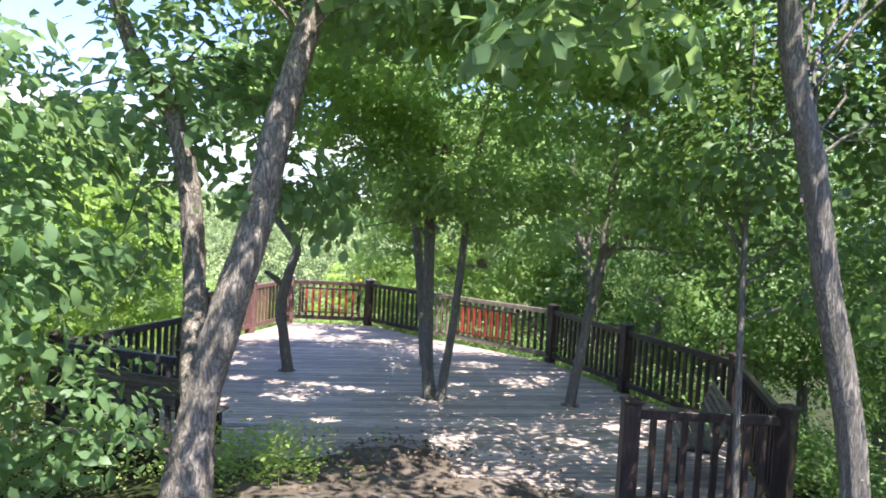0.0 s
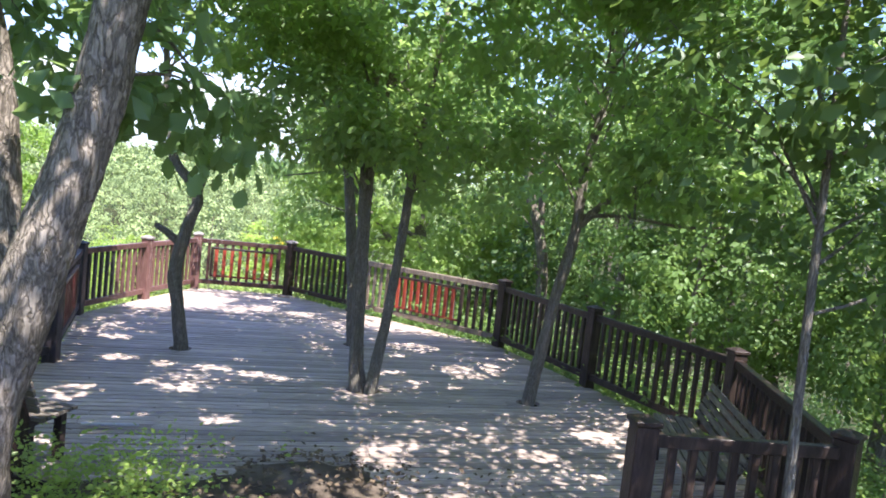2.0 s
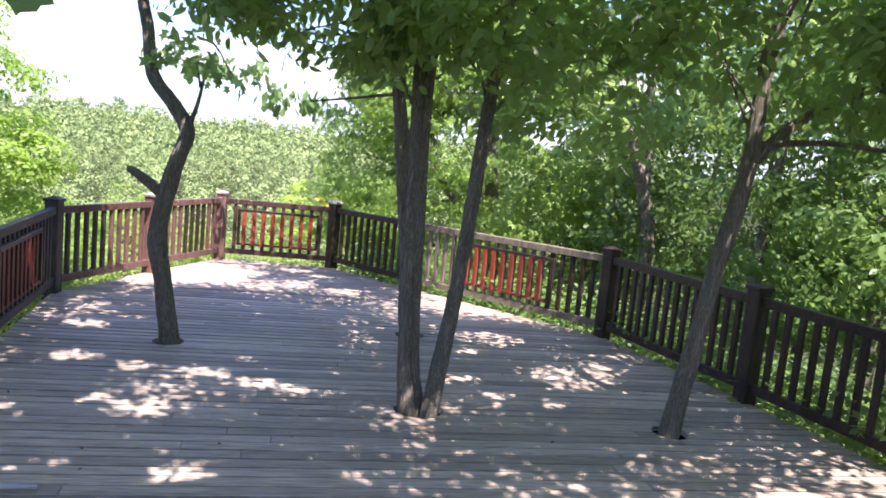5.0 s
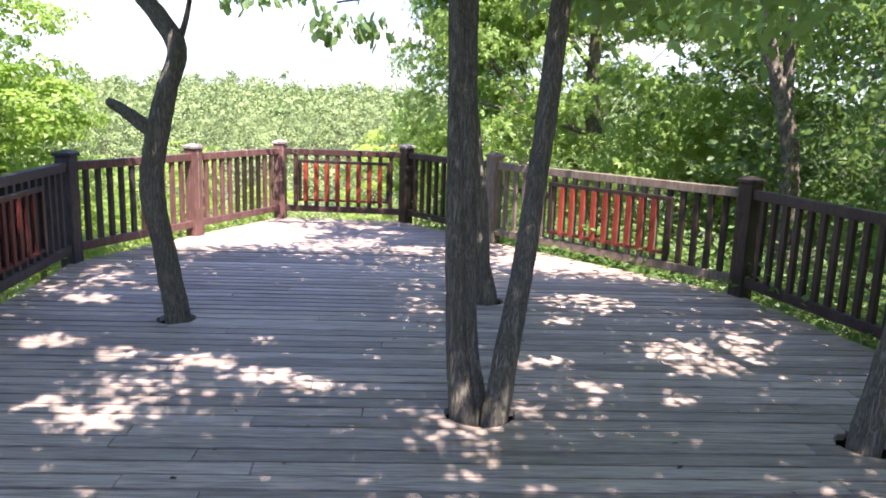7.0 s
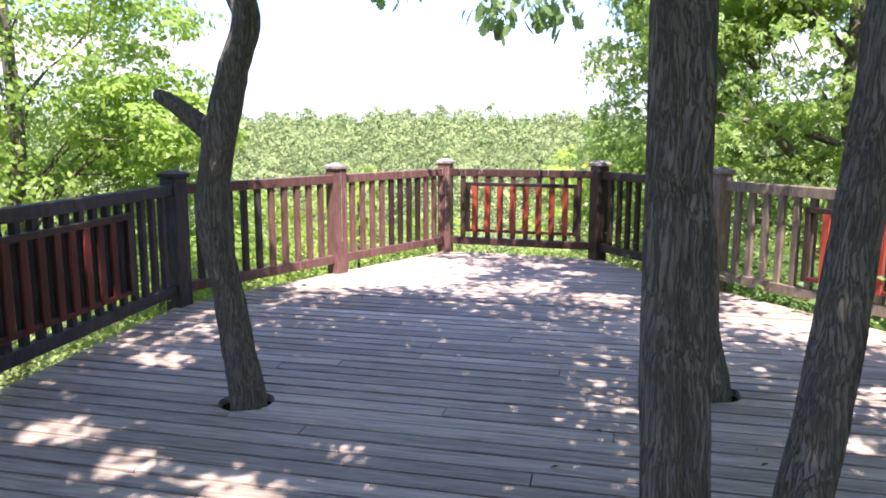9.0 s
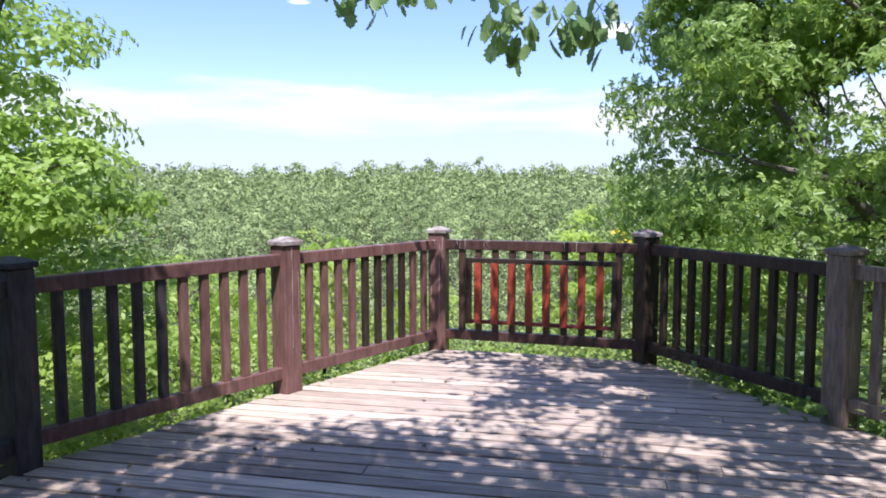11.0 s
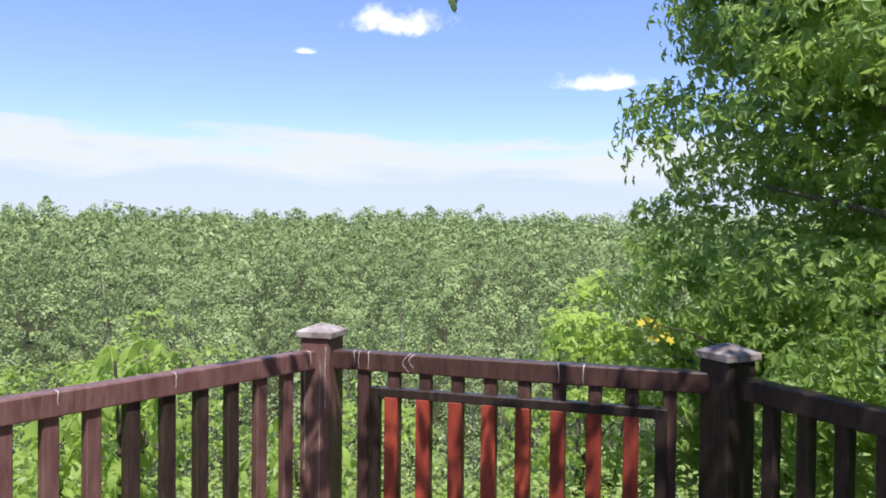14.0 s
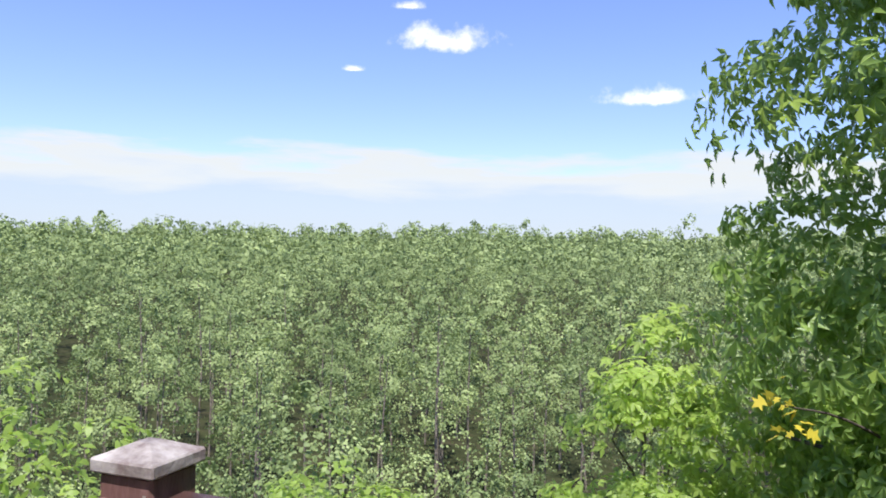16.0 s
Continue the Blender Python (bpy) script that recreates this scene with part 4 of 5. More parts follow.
tree("forked_tree", "pale flaking trunk forking low beside the path",
     [[(-1.36, 1.85, 0.0, 0.24), (-1.31, 1.88, 0.42, 0.2), (-1.23, 1.9, 1.1, 0.155), (-1.06, 1.9, 1.84, 0.145), (-0.86, 1.9, 2.59, 0.13), (-0.68, 1.92, 3.53, 0.115), (-0.47, 2.0, 4.41, 0.1), (-0.2, 2.1, 5.6, 0.06)],
      [(-1.28, 2.0, 1.0, 0.11), (-1.36, 2.3, 1.3, 0.105), (-1.44, 2.75, 2.0, 0.1), (-1.53, 2.8, 2.9, 0.095), (-1.73, 2.8, 3.61, 0.085), (-2.05, 2.8, 4.1, 0.07), (-2.5, 2.9, 5.2, 0.04)]],
     [((-0.6, 2.2, 5.3), (2.4, 2.1, 1.1), 84, 44, 0.4, (-0.5, 2.0, 4.3)), ((-1.9, 3.4, 3.9), (1.3, 1.0, 0.9), 50, 26, 0.36, (-1.75, 2.8, 3.7)),
      ((-0.85, 2.3, 3.05), (0.5, 0.5, 0.35), 12, 20, 0.25, (-0.75, 1.9, 3.0)), ((-2.6, 3.2, 2.6), (0.9, 0.8, 0.9), 26, 22, 0.32, (-1.6, 2.8, 3.0))],
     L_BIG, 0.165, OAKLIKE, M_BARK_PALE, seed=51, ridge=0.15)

tree("roadside_tree", "dark straight trunk beside the path's railing",
     [[(3.6, 0.3, 0.2, 0.13), (3.53, 0.3, 0.9, 0.105), (3.42, 0.3, 1.5, 0.098), (3.18, 0.3, 2.38, 0.09), (2.99, 0.3, 3.22, 0.085), (2.74, 0.3, 4.13, 0.078), (2.6, 0.2, 5.6, 0.05)]],
     # the last three crowns are added overhead to shade the deck's entrance
     [((2.7, 0.4, 5.5), (2.2, 2.2, 0.9), 56, 44, 0.46, (2.7, 0.3, 4.4)), ((3.6, 1.4, 3.7), (1.3, 1.2, 0.8), 60, 26, 0.34, (2.95, 0.3, 3.4)), ((4.4, 2.2, 4.6), (1.4, 1.4, 0.8), 36, 46, 0.38, (2.9, 0.4, 3.8)), ((5.0, 1.7, 5.2), (1.0, 1.0, 0.4), 40, 60, 0.4, (2.9, 0.4, 4.0)), ((2.9, 2.0, 5.5), (1.7, 1.2, 0.6), 44, 48, 0.4, (2.75, 0.4, 4.3))],
     L_RIGHT, 0.12, OVATE, seed=61)

tree("sapling", "thin straight sapling with whorled branches by the railing",
     [[(3.5, 1.7, 0.2, 0.036), (3.48, 1.7, 0.6, 0.034), (3.43, 1.7, 1.81, 0.03), (3.39, 1.7, 3.33, 0.022), (3.35, 1.7, 4.6, 0.01)]],
     [((3.5, 2.2, 3.4), (1.2, 1.0, 1.1), 42, 24, 0.3, (3.4, 1.7, 2.8)), ((4.3, 2.0, 2.4), (0.8, 0.7, 0.6), 26, 24, 0.28, (3.42, 1.7, 2.2))],
     L_RIGHT, 0.10, SIMPLE, seed=71, sides=8, ridge=0.05)

tree("hillside_tree", "pale forked trunk standing on the slope beyond the railing",
     [[(6.7, 13.0, -4.5, 0.2), (6.58, 13.0, 0.5, 0.13), (6.4, 13.0, 1.7, 0.12), (6.05, 13.0, 2.7, 0.10), (5.88, 13.0, 3.8, 0.08), (5.7, 13.0, 6.0, 0.04)],
      [(6.42, 13.0, 1.6, 0.08), (6.35, 13.0, 2.6, 0.07), (6.28, 13.0, 3.6, 0.06), (6.5, 13, 6.0, 0.03)]],
     [((6.4, 12.8, 5.2), (2.0, 1.6, 1.3), 80, 30, 0.42, (6.1, 13, 3.9)), ((6.8, 14.5, 1.5), (2.2, 1.8, 2.0), 70, 30, 0.45, (6.5, 13, 1.0))],
     L_RIGHT, 0.15, OVATE, M_BARK_PALE, seed=81)

# trees beyond the deck's far corner
tree("maple_tree", "large leafy maple close beyond the railing with yellowing leaves",
     [[(5.2, 17.0, -7.0, 0.24), (5.0, 16.9, -2, 0.19), (4.7, 16.8, 0.6, 0.16), (4.5, 16.7, 2.5, 0.12), (4.6, 16.7, 4.8, 0.08), (4.7, 16.7, 7.2, 0.03)],
      [(4.8, 16.8, 0.0, 0.10), (4.0, 16.5, 0.9, 0.08), (3.2, 16.2, 1.7, 0.06), (2.5, 16.2, 2.6, 0.04), (2.0, 16.2, 3.4, 0.015)]],
     [((4.55, 16.7, 1.75), (3.65, 2.3, 4.6), 380, 145, 0.56, (4.6, 16.8, 1.2)), ((2.9, 16.8, 0.7), (1.9, 1.1, 1.5), 70, 120, 0.46, (4.6, 16.6, 0.3)),
      ((2.75, 16.6, 3.6), (1.3, 1.0, 0.9), 64, 130, 0.42, (3.2, 16.4, 2.4)), ((4.0, 17.2, 4.3), (2.4, 1.4, 1.4), 76, 105, 0.5, (4.6, 16.8, 3.2)), ((3.8, 15.8, -1.4), (2.4, 1.5, 1.4), 60, 64, 0.5, (4.8, 16.6, -1.0))],
     L_MAPLE, 0.098, FAN, seed=92, boughs=16, dome=True, squash=0.55, hollow=0.7, hanging=True,
     limbs=[[(4.7, 16.7, 1.2, 0.07), (3.8, 16.3, 1.5, 0.05), (2.8, 16.0, 1.7, 0.035), (1.7, 16.2, 2.0, 0.012)],
            [(4.75, 16.7, -0.1, 0.06), (3.5, 16.5, 0.15, 0.045), (2.3, 16.6, 0.35, 0.028), (1.1, 16.8, 0.6, 0.01)],
            [(4.5, 16.7, 2.5, 0.06), (3.6, 15.9, 3.2, 0.04), (2.9, 15.5, 3.6, 0.02)]])
tree("lime_sapling", "young yellow-green sapling below the railing",
     [[(0.35, 18.0, -7.0, 0.05), (0.3, 18.0, -2.5, 0.035), (0.3, 18.0, 1.1, 0.015)]],
     [((0.45, 17.4, -0.5), (0.75, 0.9, 1.7), 62, 56, 0.34, (0.3, 18, -1.5)), ((0.95, 17.8, -1.6), (0.8, 0.7, 1.6), 50, 50, 0.34, (0.4, 18, -1.5))], L_SHRUB, 0.085, FAN, seed=95, sides=8, ridge=0.05, dome=True, hollow=0.6, group="lime saplings below the deck")
for n, (x, y, ztop, r) in enumerate([(-3.5, 13.3, 0.75, 0.8), (-2.7, 14.9, 0.85, 0.7), (-1.5, 16.3, 0.2, 0.8), (-4.2, 15.0, 0.6, 0.9), (0.2, 15.6, -0.3, 0.8),
                                    (-3.1, 12.0, 0.55, 0.75), (-3.0, 10.9, 0.3, 0.7), (-4.1, 12.2, 0.8, 0.9), (-2.3, 13.6, 0.4, 0.6)]):
    z = ground_z(x, y)
    tree("lime_sapling", "young yellow-green sapling below the railing",
         [[(x, y, z - 0.2, 0.04), (x + 0.05, y, (z + ztop) / 2, 0.03), (x + 0.1, y, ztop, 0.01)]],
         [((x + 0.05, y, ztop - 0.85), (r, r, 0.95), 56, 62, 0.3, (x, y, ztop - 1.4))], L_SHRUB, 0.07, LANCE, dome=True, seed=300 + n, sides=8, ridge=0.05,
         group="lime saplings below the deck")


def build_sumac(x, y, z_top, seed):
    """A thin sapling with a tuft of arching fronds of paired hanging leaflets."""
    rng = np.random.default_rng(seed)
    z = ground_z(x, y)
    top = thing("sumac_sapling", (x, y, z - 0.05), "yellow-green sapling with arching fronds behind the railing", "sapling", "sumac saplings below the deck")
    off = np.array(top.location)
    v, f = tube_arrays([(x, y, z - 0.05, 0.02), (x + 0.04, y, (z + z_top) / 2, 0.016), (x, y, z_top, 0.008)], 7, 0.2)
    part_np("stem", v - off, f, M_TWIG, top, smooth=True)
    hung = []
    for i in range(15):
        a, up, reach = i * 2.4 + rng.uniform(0, 0.4), rng.uniform(0.08, 0.24), rng.uniform(0.3, 0.46)
        base = np.array((x, y, z_top - 0.055 * i))
        s = np.linspace(0, 1, 9)
        line = base + np.stack([np.cos(a) * reach * s, np.sin(a) * reach * s, up * np.sin(s * 2.6) - 0.16 * s ** 2], 1)
        v, f = tube_arrays(np.column_stack([line, np.linspace(0.005, 0.0015, 9)]), 5, 0.05, smooth=False)
        part_np("frond", v - off, f, L_SHRUB, top)
        hung.append(leaf_arrays(np.repeat(line[2:], 3, axis=0), 0.11, LANCE, rng, 1.5, 0.3))
    v, f = join(hung)
    tagged(part_np("foliage", v - off, f, L_SHRUB, top), kind="stuff")


build_sumac(-2.0, 13.75, 0.92, 71)
build_sumac(-2.75, 13.2, 0.5, 72)
build_sumac(-1.35, 14.6, 0.3, 73)


def build_yellow_leaves():
    """Two yellowed twigs on the near maple."""
    rng = np.random.default_rng(77)
    top = thing("yellowed_twig", (1.3, 16.0, 0.6), "small twig of bright yellow leaves on the maple", "twig")
    off = np.array(top.location)
    v, f = tube_arrays([(1.7, 16.4, 0.6, 0.01), (1.2, 15.9, 0.9, 0.007), (0.9, 15.6, 1.0, 0.003)], 5, 0.1)
    part_np("stalk", v - off, f, M_TWIG, top)
    for c in ((0.88, 15.62, 1.03), (0.93, 15.5, 0.96)):
        for _ in range(9):
            v, f = leaf_arrays(np.array([c]) + rng.normal(0, 0.035, (1, 3)), 0.058, LOBED, rng, 0.5, 0.5)
            part_np("leaf", v - off, f, L_YELLOW, top)


build_yellow_leaves()

# light-leaved tree by the left railing
tree("locust_tree", "light green feathery tree beside the railing",
     [[(-5.2, 11.4, -2.6, 0.11), (-5.1, 11.4, 0, 0.09), (-5.0, 11.5, 1.6, 0.07), (-5.2, 11.5, 4.5, 0.03)]],
     [((-5.1, 11.5, 2.3), (2.0, 1.6, 2.1), 230, 130, 0.42, (-5.05, 11.45, 1.2)), ((-3.55, 11.7, 1.55), (0.85, 0.7, 0.45), 44, 120, 0.3, (-4.9, 11.4, 0.8)), ((-3.5, 12.2, 0.5), (1.0, 0.7, 0.8), 50, 100, 0.32, (-4.9, 11.4, 0.2))],
     L_LIME, 0.075, SIMPLE, seed=101, dome=True, squash=0.36,
     limbs=[[(-5.08, 11.4, 0.3, 0.04), (-4.5, 11.5, 0.9, 0.025), (-3.8, 11.6, 1.4, 0.015), (-3.2, 11.7, 1.7, 0.008)]])

# leafy shrub by the path
tree("broadleaf_shrub", "tall broad-leaved shrub crowding the path's edge",
     [[(-3.4, 1.2, -0.2, 0.06), (-3.3, 1.2, 1.2, 0.05), (-3.1, 1.1, 2.6, 0.035), (-3.0, 1.0, 4.2, 0.02)]],
     [((-3.2, 1.4, 2.6), (1.3, 1.5, 2.0), 120, 30, 0.36, (-3.2, 1.2, 1.6)), ((-2.6, 2.2, 0.9), (0.9, 1.0, 0.6), 34, 24, 0.3, (-3.3, 1.2, 0.9))],
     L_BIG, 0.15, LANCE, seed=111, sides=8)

# leaves over the start of the path
tree("overhanging_tree", "tree behind the path's start with low hanging leaves",
     [[(2.9, -3.2, 0.9, 0.13), (2.8, -3.1, 2.4, 0.11), (2.5, -2.8, 4.2, 0.08), (2.2, -2.4, 5.6, 0.05)]],
     [((0.8, -1.8, 5.6), (2.8, 2.4, 0.9), 60, 44, 0.46, (2.4, -2.7, 4.6)), ((0.75, -0.9, 3.75), (0.6, 0.35, 0.3), 12, 18, 0.22, (1.6, -1.8, 4.6))],
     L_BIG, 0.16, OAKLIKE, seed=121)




def build_hanging_spray(at, bough, bunches, leaves, size, label, seed):
    """The end of a bough with bunches of large drooping leaves."""
    rng = np.random.default_rng(seed)
    top = thing("hanging_spray", at, label, "branch")
    off = np.array(top.location)
    v, f = tube_arrays(bough, 8, 0.12)
    part_np("bough", v - off, f, M_BARK, top, smooth=True)
    fork = np.array(bough[-1][:3])
    for c in bunches:
        v, f = tube_arrays(branch_to(rng, fork, np.array(c) + (0, 0, 0.1), 0.007, 0.003, 0.05), 5, 0.1)
        part_np("twig", v - off, f, M_TWIG, top)
        for _ in range(leaves):
            place = np.array([c]) + rng.normal(0, 1, (1, 3)) * (0.11, 0.09, 0.09)
            v, f = leaf_arrays(place, size, LOBED_OAK, rng, 1.5, 0.25)
            # over the deck this darker leaf colour stands in for shaded undersides
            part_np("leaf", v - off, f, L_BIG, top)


build_hanging_spray((0.2, 12.3, 3.6), [(1.15, 9.0, 4.6, 0.009), (0.85, 10.2, 4.75, 0.007), (0.55, 11.4, 4.3, 0.006), (0.3, 12.1, 3.55, 0.005)],
                    [(-1.2, 12.5, 3.08), (-0.78, 12.5, 3.06), (-0.35, 12.45, 3.08), (-0.02, 12.5, 2.62), (0.05, 12.45, 2.8), (0.40, 12.5, 2.76), (0.66, 12.5, 2.68)],
                    30, 0.16, "drooping spray of large oak leaves over the deck, coloured dark for shade", 44)
build_hanging_spray((-0.6, 2.3, 3.2), [(-0.76, 1.92, 3.15, 0.016), (-0.6, 2.2, 3.2, 0.012), (-0.42, 2.5, 3.05, 0.008)],
                    [(-0.28, 2.62, 2.56), (-0.16, 2.5, 2.72), (-0.45, 2.8, 2.7), (-0.3, 2.5, 2.92), (-0.62, 2.75, 2.95)],
                    17, 0.155, "drooping spray of large dark oak leaves beside the path", 45)


# ---- wooded slope to the right and left ----
def slope_tree(place, height, radius, seed, mat, size, k, per):
    x, y = place
    z = ground_z(x, y) - 0.2
    rng = np.random.default_rng(seed)
    lean = rng.normal(0, 0.35, 2)
    tree("woodland_tree", "leafy young broadleaf tree on the wooded slope", 
         [[(x, y, z, 0.12), (x + lean[0] * 0.4, y + lean[1] * 0.4, z + height * 0.4, 0.09), (x + lean[0], y + lean[1], z + height * 0.8, 0.04)]],
         [((x + lean[0], y + lean[1], z + height * 0.62), (radius, radius, height * 0.40), k // 2, per, 0.66, (x, y, z + height * 0.5))],
         mat, size, SIMPLE, seed=seed, dome=True, hollow=0.66, sides=8, step=0.3, ridge=0.08, group="woodland trees on the slope")


SLOPE = [(7.4, 8.6, 6.5, 1.7), (8.3, 5.6, 7.0, 1.9), (7.0, 3.3, 6.0, 1.6), (6.3, 0.6, 6.5, 1.8), (9.6, 10.6, 8.0, 2.2), (10.5, 7.2, 8.5, 2.3),
         (9.8, 3.2, 8.0, 2.2), (8.8, 14.6, 9.0, 2.3), (12.2, 12.6, 10.5, 2.8), (13.4, 8.8, 10.5, 2.8), (12.8, 4.8, 10.0, 2.7), (11.4, 0.4, 8.0, 2.5),
         (8.2, 18.4, 10.5, 2.6), (7.1, 10.7, 6.5, 1.8), (9.0, 16.0, 9.0, 1.9), (9.7, 12.8, 9.0, 2.3), (9.4, 8.6, 7.5, 2.1), (12.0, 17.4, 11.5, 3.0), (16.0, 14.0, 13.0, 3.3), (16.5, 9.5, 13.0, 3.3), (16.5, 4.0, 12.0, 3.2),
         (-4.2, 6.4, 4.2, 1.2), (-5.6, 4.4, 5.5, 1.6), (-6.8, 7.6, 5.5, 1.7), (-8.6, 10.6, 6.0, 1.8), (-7.2, 1.8, 6.0, 1.9), (-4.9, -1.2, 5.0, 1.7), (-9.5, 5.0, 7.0, 2.2)]
for i, (x, y, h, r) in enumerate(SLOPE):
    slope_tree((x, y), h, r, 200 + i, L_LIME if i % 5 == 1 and x < 0 else L_SLOPE if x > 0 and i % 3 != 2 else L_RIGHT,
               *((0.115, int(50 + 26 * r), 190) if 0 < x < 10 else (0.165, int(50 + 26 * r), 90)))


# ---- undergrowth and grass beyond the railing ----
def scatter(rng, n, low, high, test):
    out = []
    while len(out) < n:
        x, y = rng.uniform(low[0], high[0]), rng.uniform(low[1], high[1])
        if test(x, y):
            out.append((x, y))
    return out


def build_undergrowth():
    rng = np.random.default_rng(5)
    def near_rail(x, y):
        d = outside(x, y)
        return 0.12 < d < 4.5 and (y > 3.0 or x > 3.4) and (x < 1.6 or rng.random() < 0.06) and rng.random() < math.exp(-d / 3.0)
    pts = scatter(rng, 1400, (-7, -2), (10, 19), near_rail)
    cs = np.array([(x, y, ground_z(x, y) + rng.uniform(0.05, 0.55) * (0.5 + 0.9 * min(1, outside(x, y)))) for x, y in pts])
    v, f = leaf_arrays(spread_clusters(rng, cs, 30, 0.28, 0.6), 0.052, SIMPLE, rng, 0.1, 0.55)
    tagged(part_np("undergrowth", v, f, L_GRASS), "bright green low plants beyond the railing", "undergrowth", kind="stuff")


def build_shade_plants():
    """Dark leafy plants close under the railing on the wooded side."""
    rng = np.random.default_rng(15)
    pts = scatter(rng, 900, (1.5, 0), (10, 14), lambda x, y: 0.15 < outside(x, y) < 3.5 and x + 0.75 * y > 7.5 and rng.random() < math.exp(-outside(x, y) / 2.0))
    cs = np.array([(x, y, ground_z(x, y) + rng.uniform(0.1, 0.8)) for x, y in pts])
    v, f = leaf_arrays(spread_clusters(rng, cs, 34, 0.3, 0.6), 0.085, SIMPLE, rng, 0.2, 0.6)
    tagged(part_np("shade_plants", v, f, L_SLOPE), "dark green leafy plants under the railing", "undergrowth", kind="stuff")


def build_weeds():
    """Leafy weeds at the deck's entrance."""
    rng = np.random.default_rng(6)
    pts = np.array([(rng.normal(-0.75, 0.4), rng.normal(3.35, 0.38)) for _ in range(230)])
    cs = np.array([(x, y, max(ground_z(x, y), -0.1) + 0.5 * rng.random() ** 1.6) for x, y in pts])
    v, f = leaf_arrays(spread_clusters(rng, cs, 12, 0.10, 1.1), 0.055, SIMPLE, rng, -0.1, 0.5)
    stalks = []
    for x, y, z in cs[:90]:
        stalks.append(tube_arrays([(x, y, min(z - 0.1, 0.0), 0.003), (x + rng.normal(0, 0.03), y, z, 0.0015)], 3, 0.2, smooth=False))
    sv, sf = join(stalks)
    top = tagged(new("weeds"), "fresh green weeds at the deck's edge", "weeds", kind="stuff")
    part_np("leaves", v, f, L_SHRUB, top)
    part_np("stalks", sv, sf, L_GRASS, top)


build_undergrowth()
build_shade_plants()
build_weeds()


# ---- the valley forest ----
def build_forest():
    rng = np.random.default_rng(9)
    def ring(name, r0, r1, spacing, quads, size, crown, lobes, mat):
        steps = np.arange(-r1, r1, spacing)
        gx, gy = (g.ravel() for g in np.meshgrid(steps, steps))
        gx, gy = gx + rng.uniform(-0.42, 0.42, gx.size) * spacing, gy + rng.uniform(-0.42, 0.42, gy.size) * spacing
        r, a = np.hypot(gx, gy), np.arctan2(gy, gx)
        keep = (r > r0) & (r < r1) & (a > radians(60)) & (a < radians(150))
        xs, ys, r = 1.2 + gx[keep], 10 + gy[keep], r[keep]
        leaves, facing, trunks = [], [], []
        for x, y, rr in zip(xs, ys, r):
            z, h = ground_z(x, y), rng.uniform(6.4, 11.0)
            if rr < 37:
                h *= 0.72
            if z + h > 2.0 - 0.21 * rr and rr < 37:
                continue
            h *= 1 + 0.25 * noise.noise(Vector((x * 0.035, y * 0.035, 8))) + (0.5 if rr < 250 else 0.25) * rng.random() ** 5
            h *= 1 + ease(200, 330, rr) * rng.uniform(-0.25, 0.2)
            h *= 1 + ease(250, 400, rr) * (0.1 + 0.9 * abs(noise.noise(Vector((x * 0.02, y * 0.02, 4)))))
            w = crown * rng.uniform(0.7, 1.25)
            # an upright crown of rounded lobes, narrowing to its top
            k = lobes
            t = np.linspace(0.12, 1, k) ** 0.8
            reach = w * np.sqrt(np.clip(1 - ((t - 0.3) / 0.72) ** 2, 0.003, 1)) * 0.66
            ang = np.arange(k) * 2.4 + rng.uniform(0, 6)
            cs = np.stack([x + reach * np.cos(ang), y + reach * np.sin(ang), z + h * (0.25 + 0.72 * t)], 1)
            out = np.stack([np.cos(ang), np.sin(ang), np.zeros(k)], 1)
            got, face = dome_clumps(rng, cs, out, quads // k, w * 0.46 * (1.15 - (0.45 if rr < 170 else 0.2) * t[:, None, None]), 0.95)
            leaves.append(got)
            facing.append(face)
            if rr < 75:
                trunks.append(tube_arrays([(x, y, z - 0.3, 0.09), (x + rng.normal(0, 0.2), y, z + h * 0.5, 0.06), (x, y, z + h * 0.9, 0.02)], 5, 1.5, smooth=False))
        v, f = leaf_arrays(np.vstack(leaves), size, TUFT, rng, 0.0, 0.45, np.vstack(facing))
        top = tagged(new(name), "dense green valley forest seen from above", "forest", kind="stuff")
        part_np("crowns", v, f, mat, top)
        if trunks:
            tv, tf = join(trunks)
            part_np("trunks", tv, tf, M_BARK_PALE, top)
    ring("near_forest", 20, 64, 4.15, 1500, 0.165, 1.65, 14, L_FOREST)
    ring("middle_forest", 64, 170, 5.8, 340, 0.36, 2.3, 9, L_FOREST)
    ring("far_forest", 170, 330, 8.0, 72, 1.2, 3.4, 6, L_FOREST)
    ring("skyline_forest", 330, 430, 11.0, 245, 1.2, 5.2, 7, L_FOREST)


build_forest()


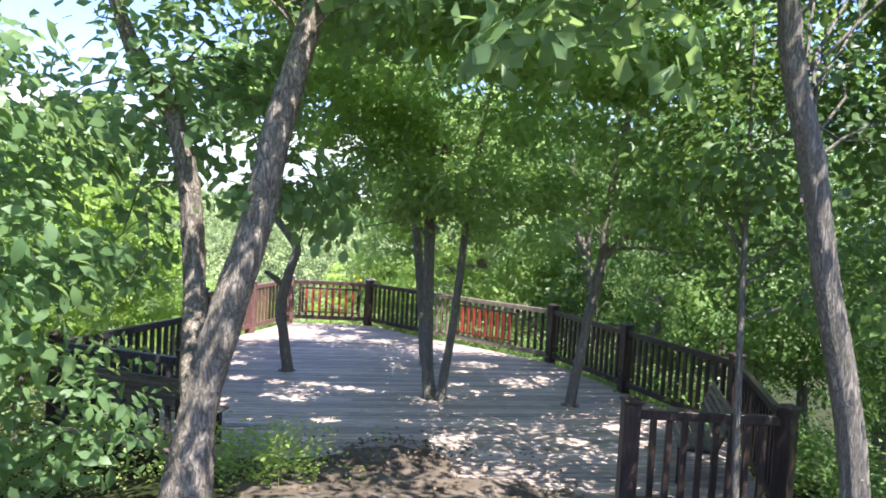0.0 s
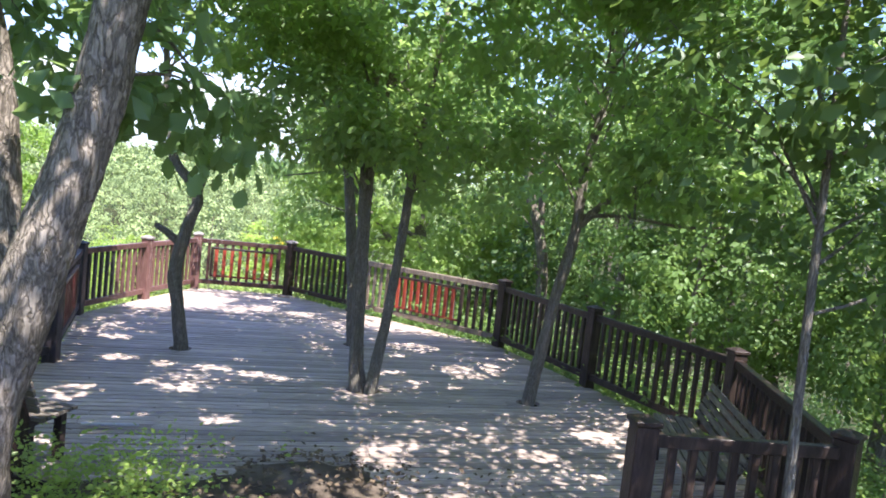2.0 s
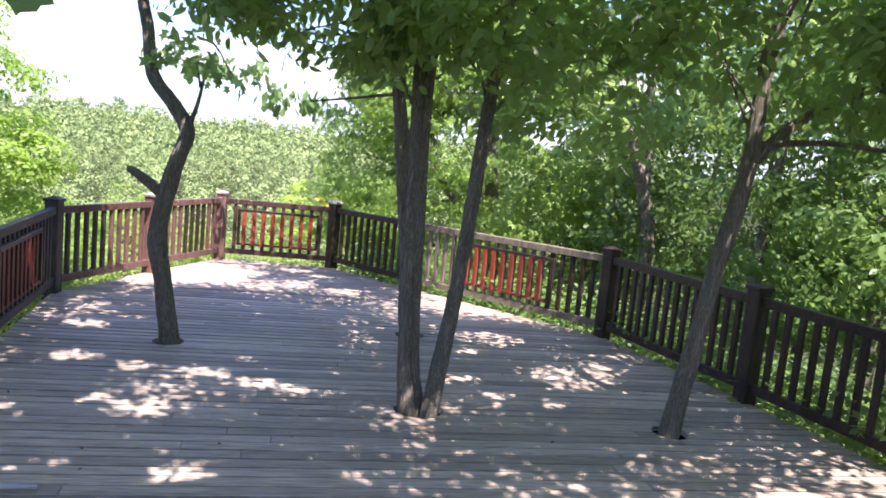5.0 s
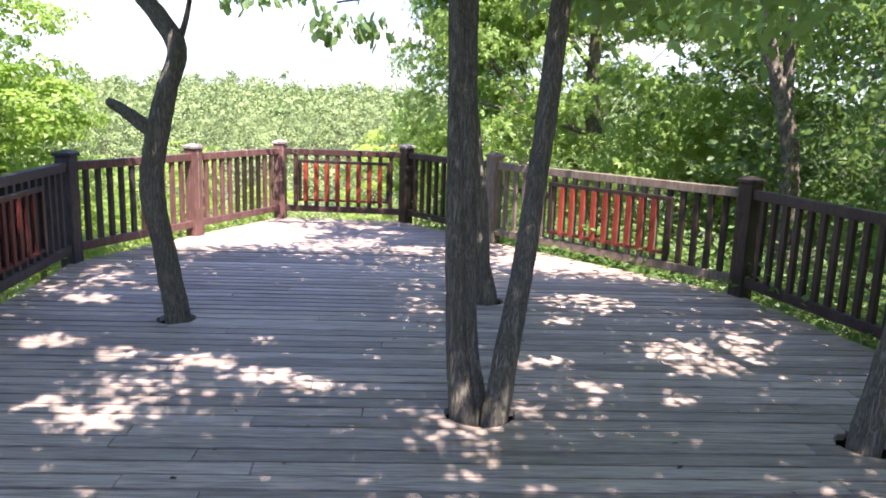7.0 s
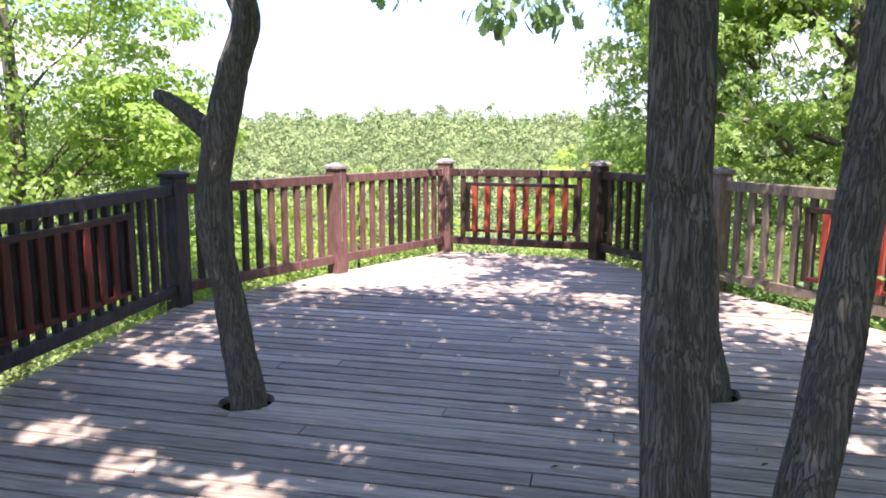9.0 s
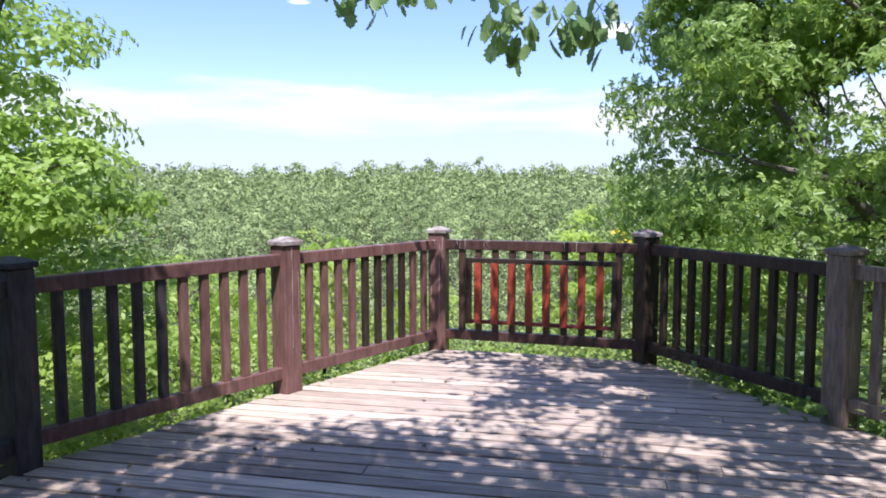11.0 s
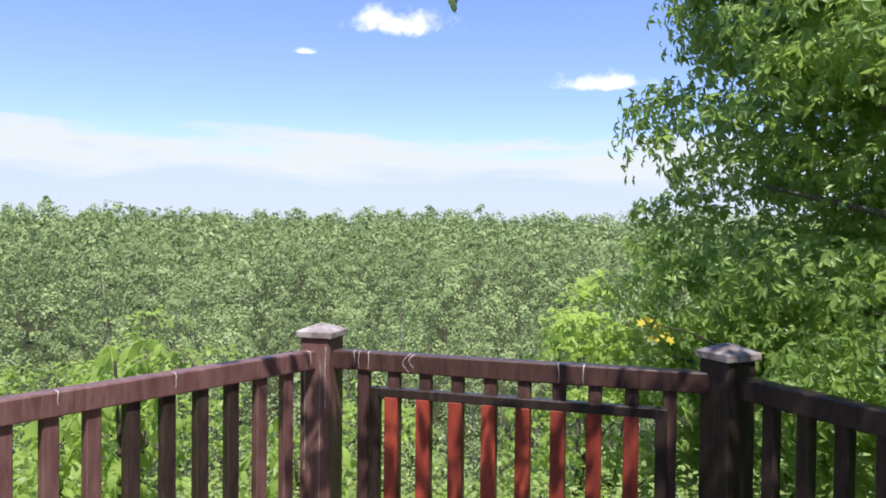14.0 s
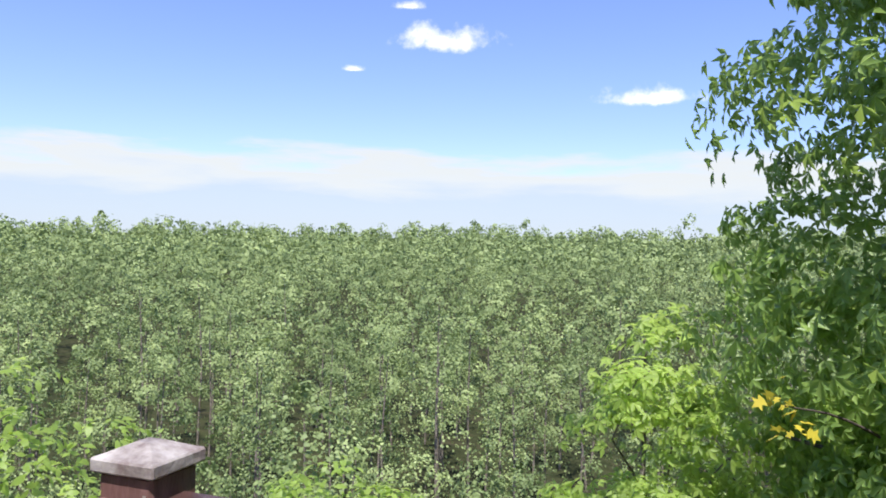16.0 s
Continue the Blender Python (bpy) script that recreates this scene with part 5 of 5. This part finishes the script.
# ---- fallen litter and small things ----
def build_litter():
    rng = np.random.default_rng(12)
    pts = np.array([(rng.uniform(-2.2, 4.6), rng.uniform(4.0, 13.0)) for _ in range(120)])
    keep = np.array([outside(x, y) == 0 for x, y in pts])
    places = np.column_stack([pts[keep], np.full(keep.sum(), 0.012)])
    v, f = leaf_arrays(places, 0.042, SIMPLE, rng, 0.0, 0.96)
    heap = np.array([(rng.normal(0.6, 0.5), rng.normal(3.8, 0.4)) for _ in range(420)] + [(rng.uniform(-1.1, 2.5), rng.uniform(-0.5, 4.0)) for _ in range(900)])
    hz = np.array([(x, y, max(0.03, ground_z(x, y) + 0.02 if y < 3.0 else 0.0) + max(0.0, 0.19 * math.exp(-((x - 0.62) / 0.5) ** 2 - ((y - 3.75) / 0.4) ** 2) + 0.02)) for x, y in heap])
    v2, f2 = leaf_arrays(hz, 0.06, SIMPLE, rng, 0.0, 0.7)
    lv, lf = join([(v, f), (v2, f2)])
    tagged(part_np("fallen_leaves", lv, lf, M_DRY), "dry brown fallen leaves strewn on the deck", "leaves", kind="stuff")
    sv, sf = tube_arrays([(-1.33, 5.13, 0.018, 0.013), (-1.1, 5.12, 0.02, 0.015), (-0.83, 5.12, 0.018, 0.012)], 8, 0.08)
    tagged(part_np("stick", sv, sf, M_STICK, smooth=True), "pale peeled straight stick lying on the deck", "stick")


build_litter()


# ---- deck boards ----
HOLES = [((-0.70, 8.35), 0.15), ((1.55, 6.6), 0.2), ((1.82, 9.1), 0.17), ((3.60, 6.25), 0.15)]


def row_span(y):
    xs = []
    for (x0, y0), (x1, y1) in zip(POLY, POLY[1:] + POLY[:1]):
        if (y0 > y) != (y1 > y):
            xs.append((x1 - x0) * (y - y0) / (y1 - y0) + x0)
    return (min(xs), max(xs)) if xs else None


def build_deck():
    rng = np.random.default_rng(3)
    top = tagged(new("deck_floor"), "weathered grey-brown wooden plank deck floor", "floor", kind="structure")
    pitch, gap, thick = 0.133, 0.02, 0.045
    y = 2.0
    while y < 13.7:
        y0, y1 = y + gap / 2, y + pitch - gap / 2
        s0, s1 = row_span(y0), row_span(y1)
        y += pitch
        if not s0 or not s1:
            continue
        left, right = (s0[0], s1[0]), (s0[1], s1[1])
        cuts, x = [], min(left) + rng.uniform(1.2, 4.2)
        while x < max(right) - 0.8:
            cuts.append(x)
            x += rng.uniform(3.2, 4.4)
        ys = np.linspace(y0, y1, 5)
        edges = [np.linspace(left[0], left[1], 5)]
        for c in sorted(cuts):
            edges += [np.full(5, c - 0.003), np.full(5, c + 0.003)]
        for (cx, cy), r in HOLES:
            if abs((y0 + y1) / 2 - cy) < r + pitch / 2:
                edges = [e for e in edges if len(e) and (abs(e[2] - cx) > r + 0.12)]
                if len(edges) % 2 == 0:
                    edges = [e for i, e in enumerate(edges) if i != len(edges) - 1]
                half = np.sqrt(np.clip(r * r - (ys - cy) ** 2, 0, None)) * rng.uniform(0.92, 1.06) + 0.003
                edges += [cx - half, cx + half]
        edges = sorted(edges, key=lambda e: e[2]) + [np.linspace(right[0], right[1], 5)]
        for a, b in zip(edges[0::2], edges[1::2]):
            if np.mean(b - a) < 0.05:
                continue
            bm = bmesh.new()
            lift, tilt = rng.uniform(-0.002, 0.002), rng.normal(0, 0.0012)
            ring = [(a[i], ys[i]) for i in range(5)] + [(b[i], ys[i]) for i in range(4, -1, -1)]
            zt = [lift + tilt * (1 if i in (0, 9) else -1 if i in (4, 5) else 0) - (0.0015 if i in (0, 4, 5, 9) else 0) for i in range(10)]
            up = [bm.verts.new((px, py, z)) for (px, py), z in zip(ring, zt)]
            low = [bm.verts.new((px, py, -thick)) for px, py in ring]
            for i in range(4):
                bm.faces.new((up[i], up[9 - i], up[8 - i], up[i + 1]))
            for i in range(10):
                bm.faces.new((up[i], up[(i + 1) % 10], low[(i + 1) % 10], low[i]))
            bmesh.ops.recalc_face_normals(bm, faces=bm.faces)
            part("plank", bm, M_BOARD, top)
    # rim boards under the edge
    for (x0, y0), (x1, y1) in zip(POLY, POLY[1:] + POLY[:1]):
        p, q = Vector((x0, y0, 0)), Vector((x1, y1, 0))
        d = q - p
        mid = (p + q) / 2
        one_box("rim_board", (mid.x, mid.y, -0.135), (d.length, 0.045, 0.2), M_FENCE, top, math.atan2(d.y, d.x), 0.004)


build_deck()
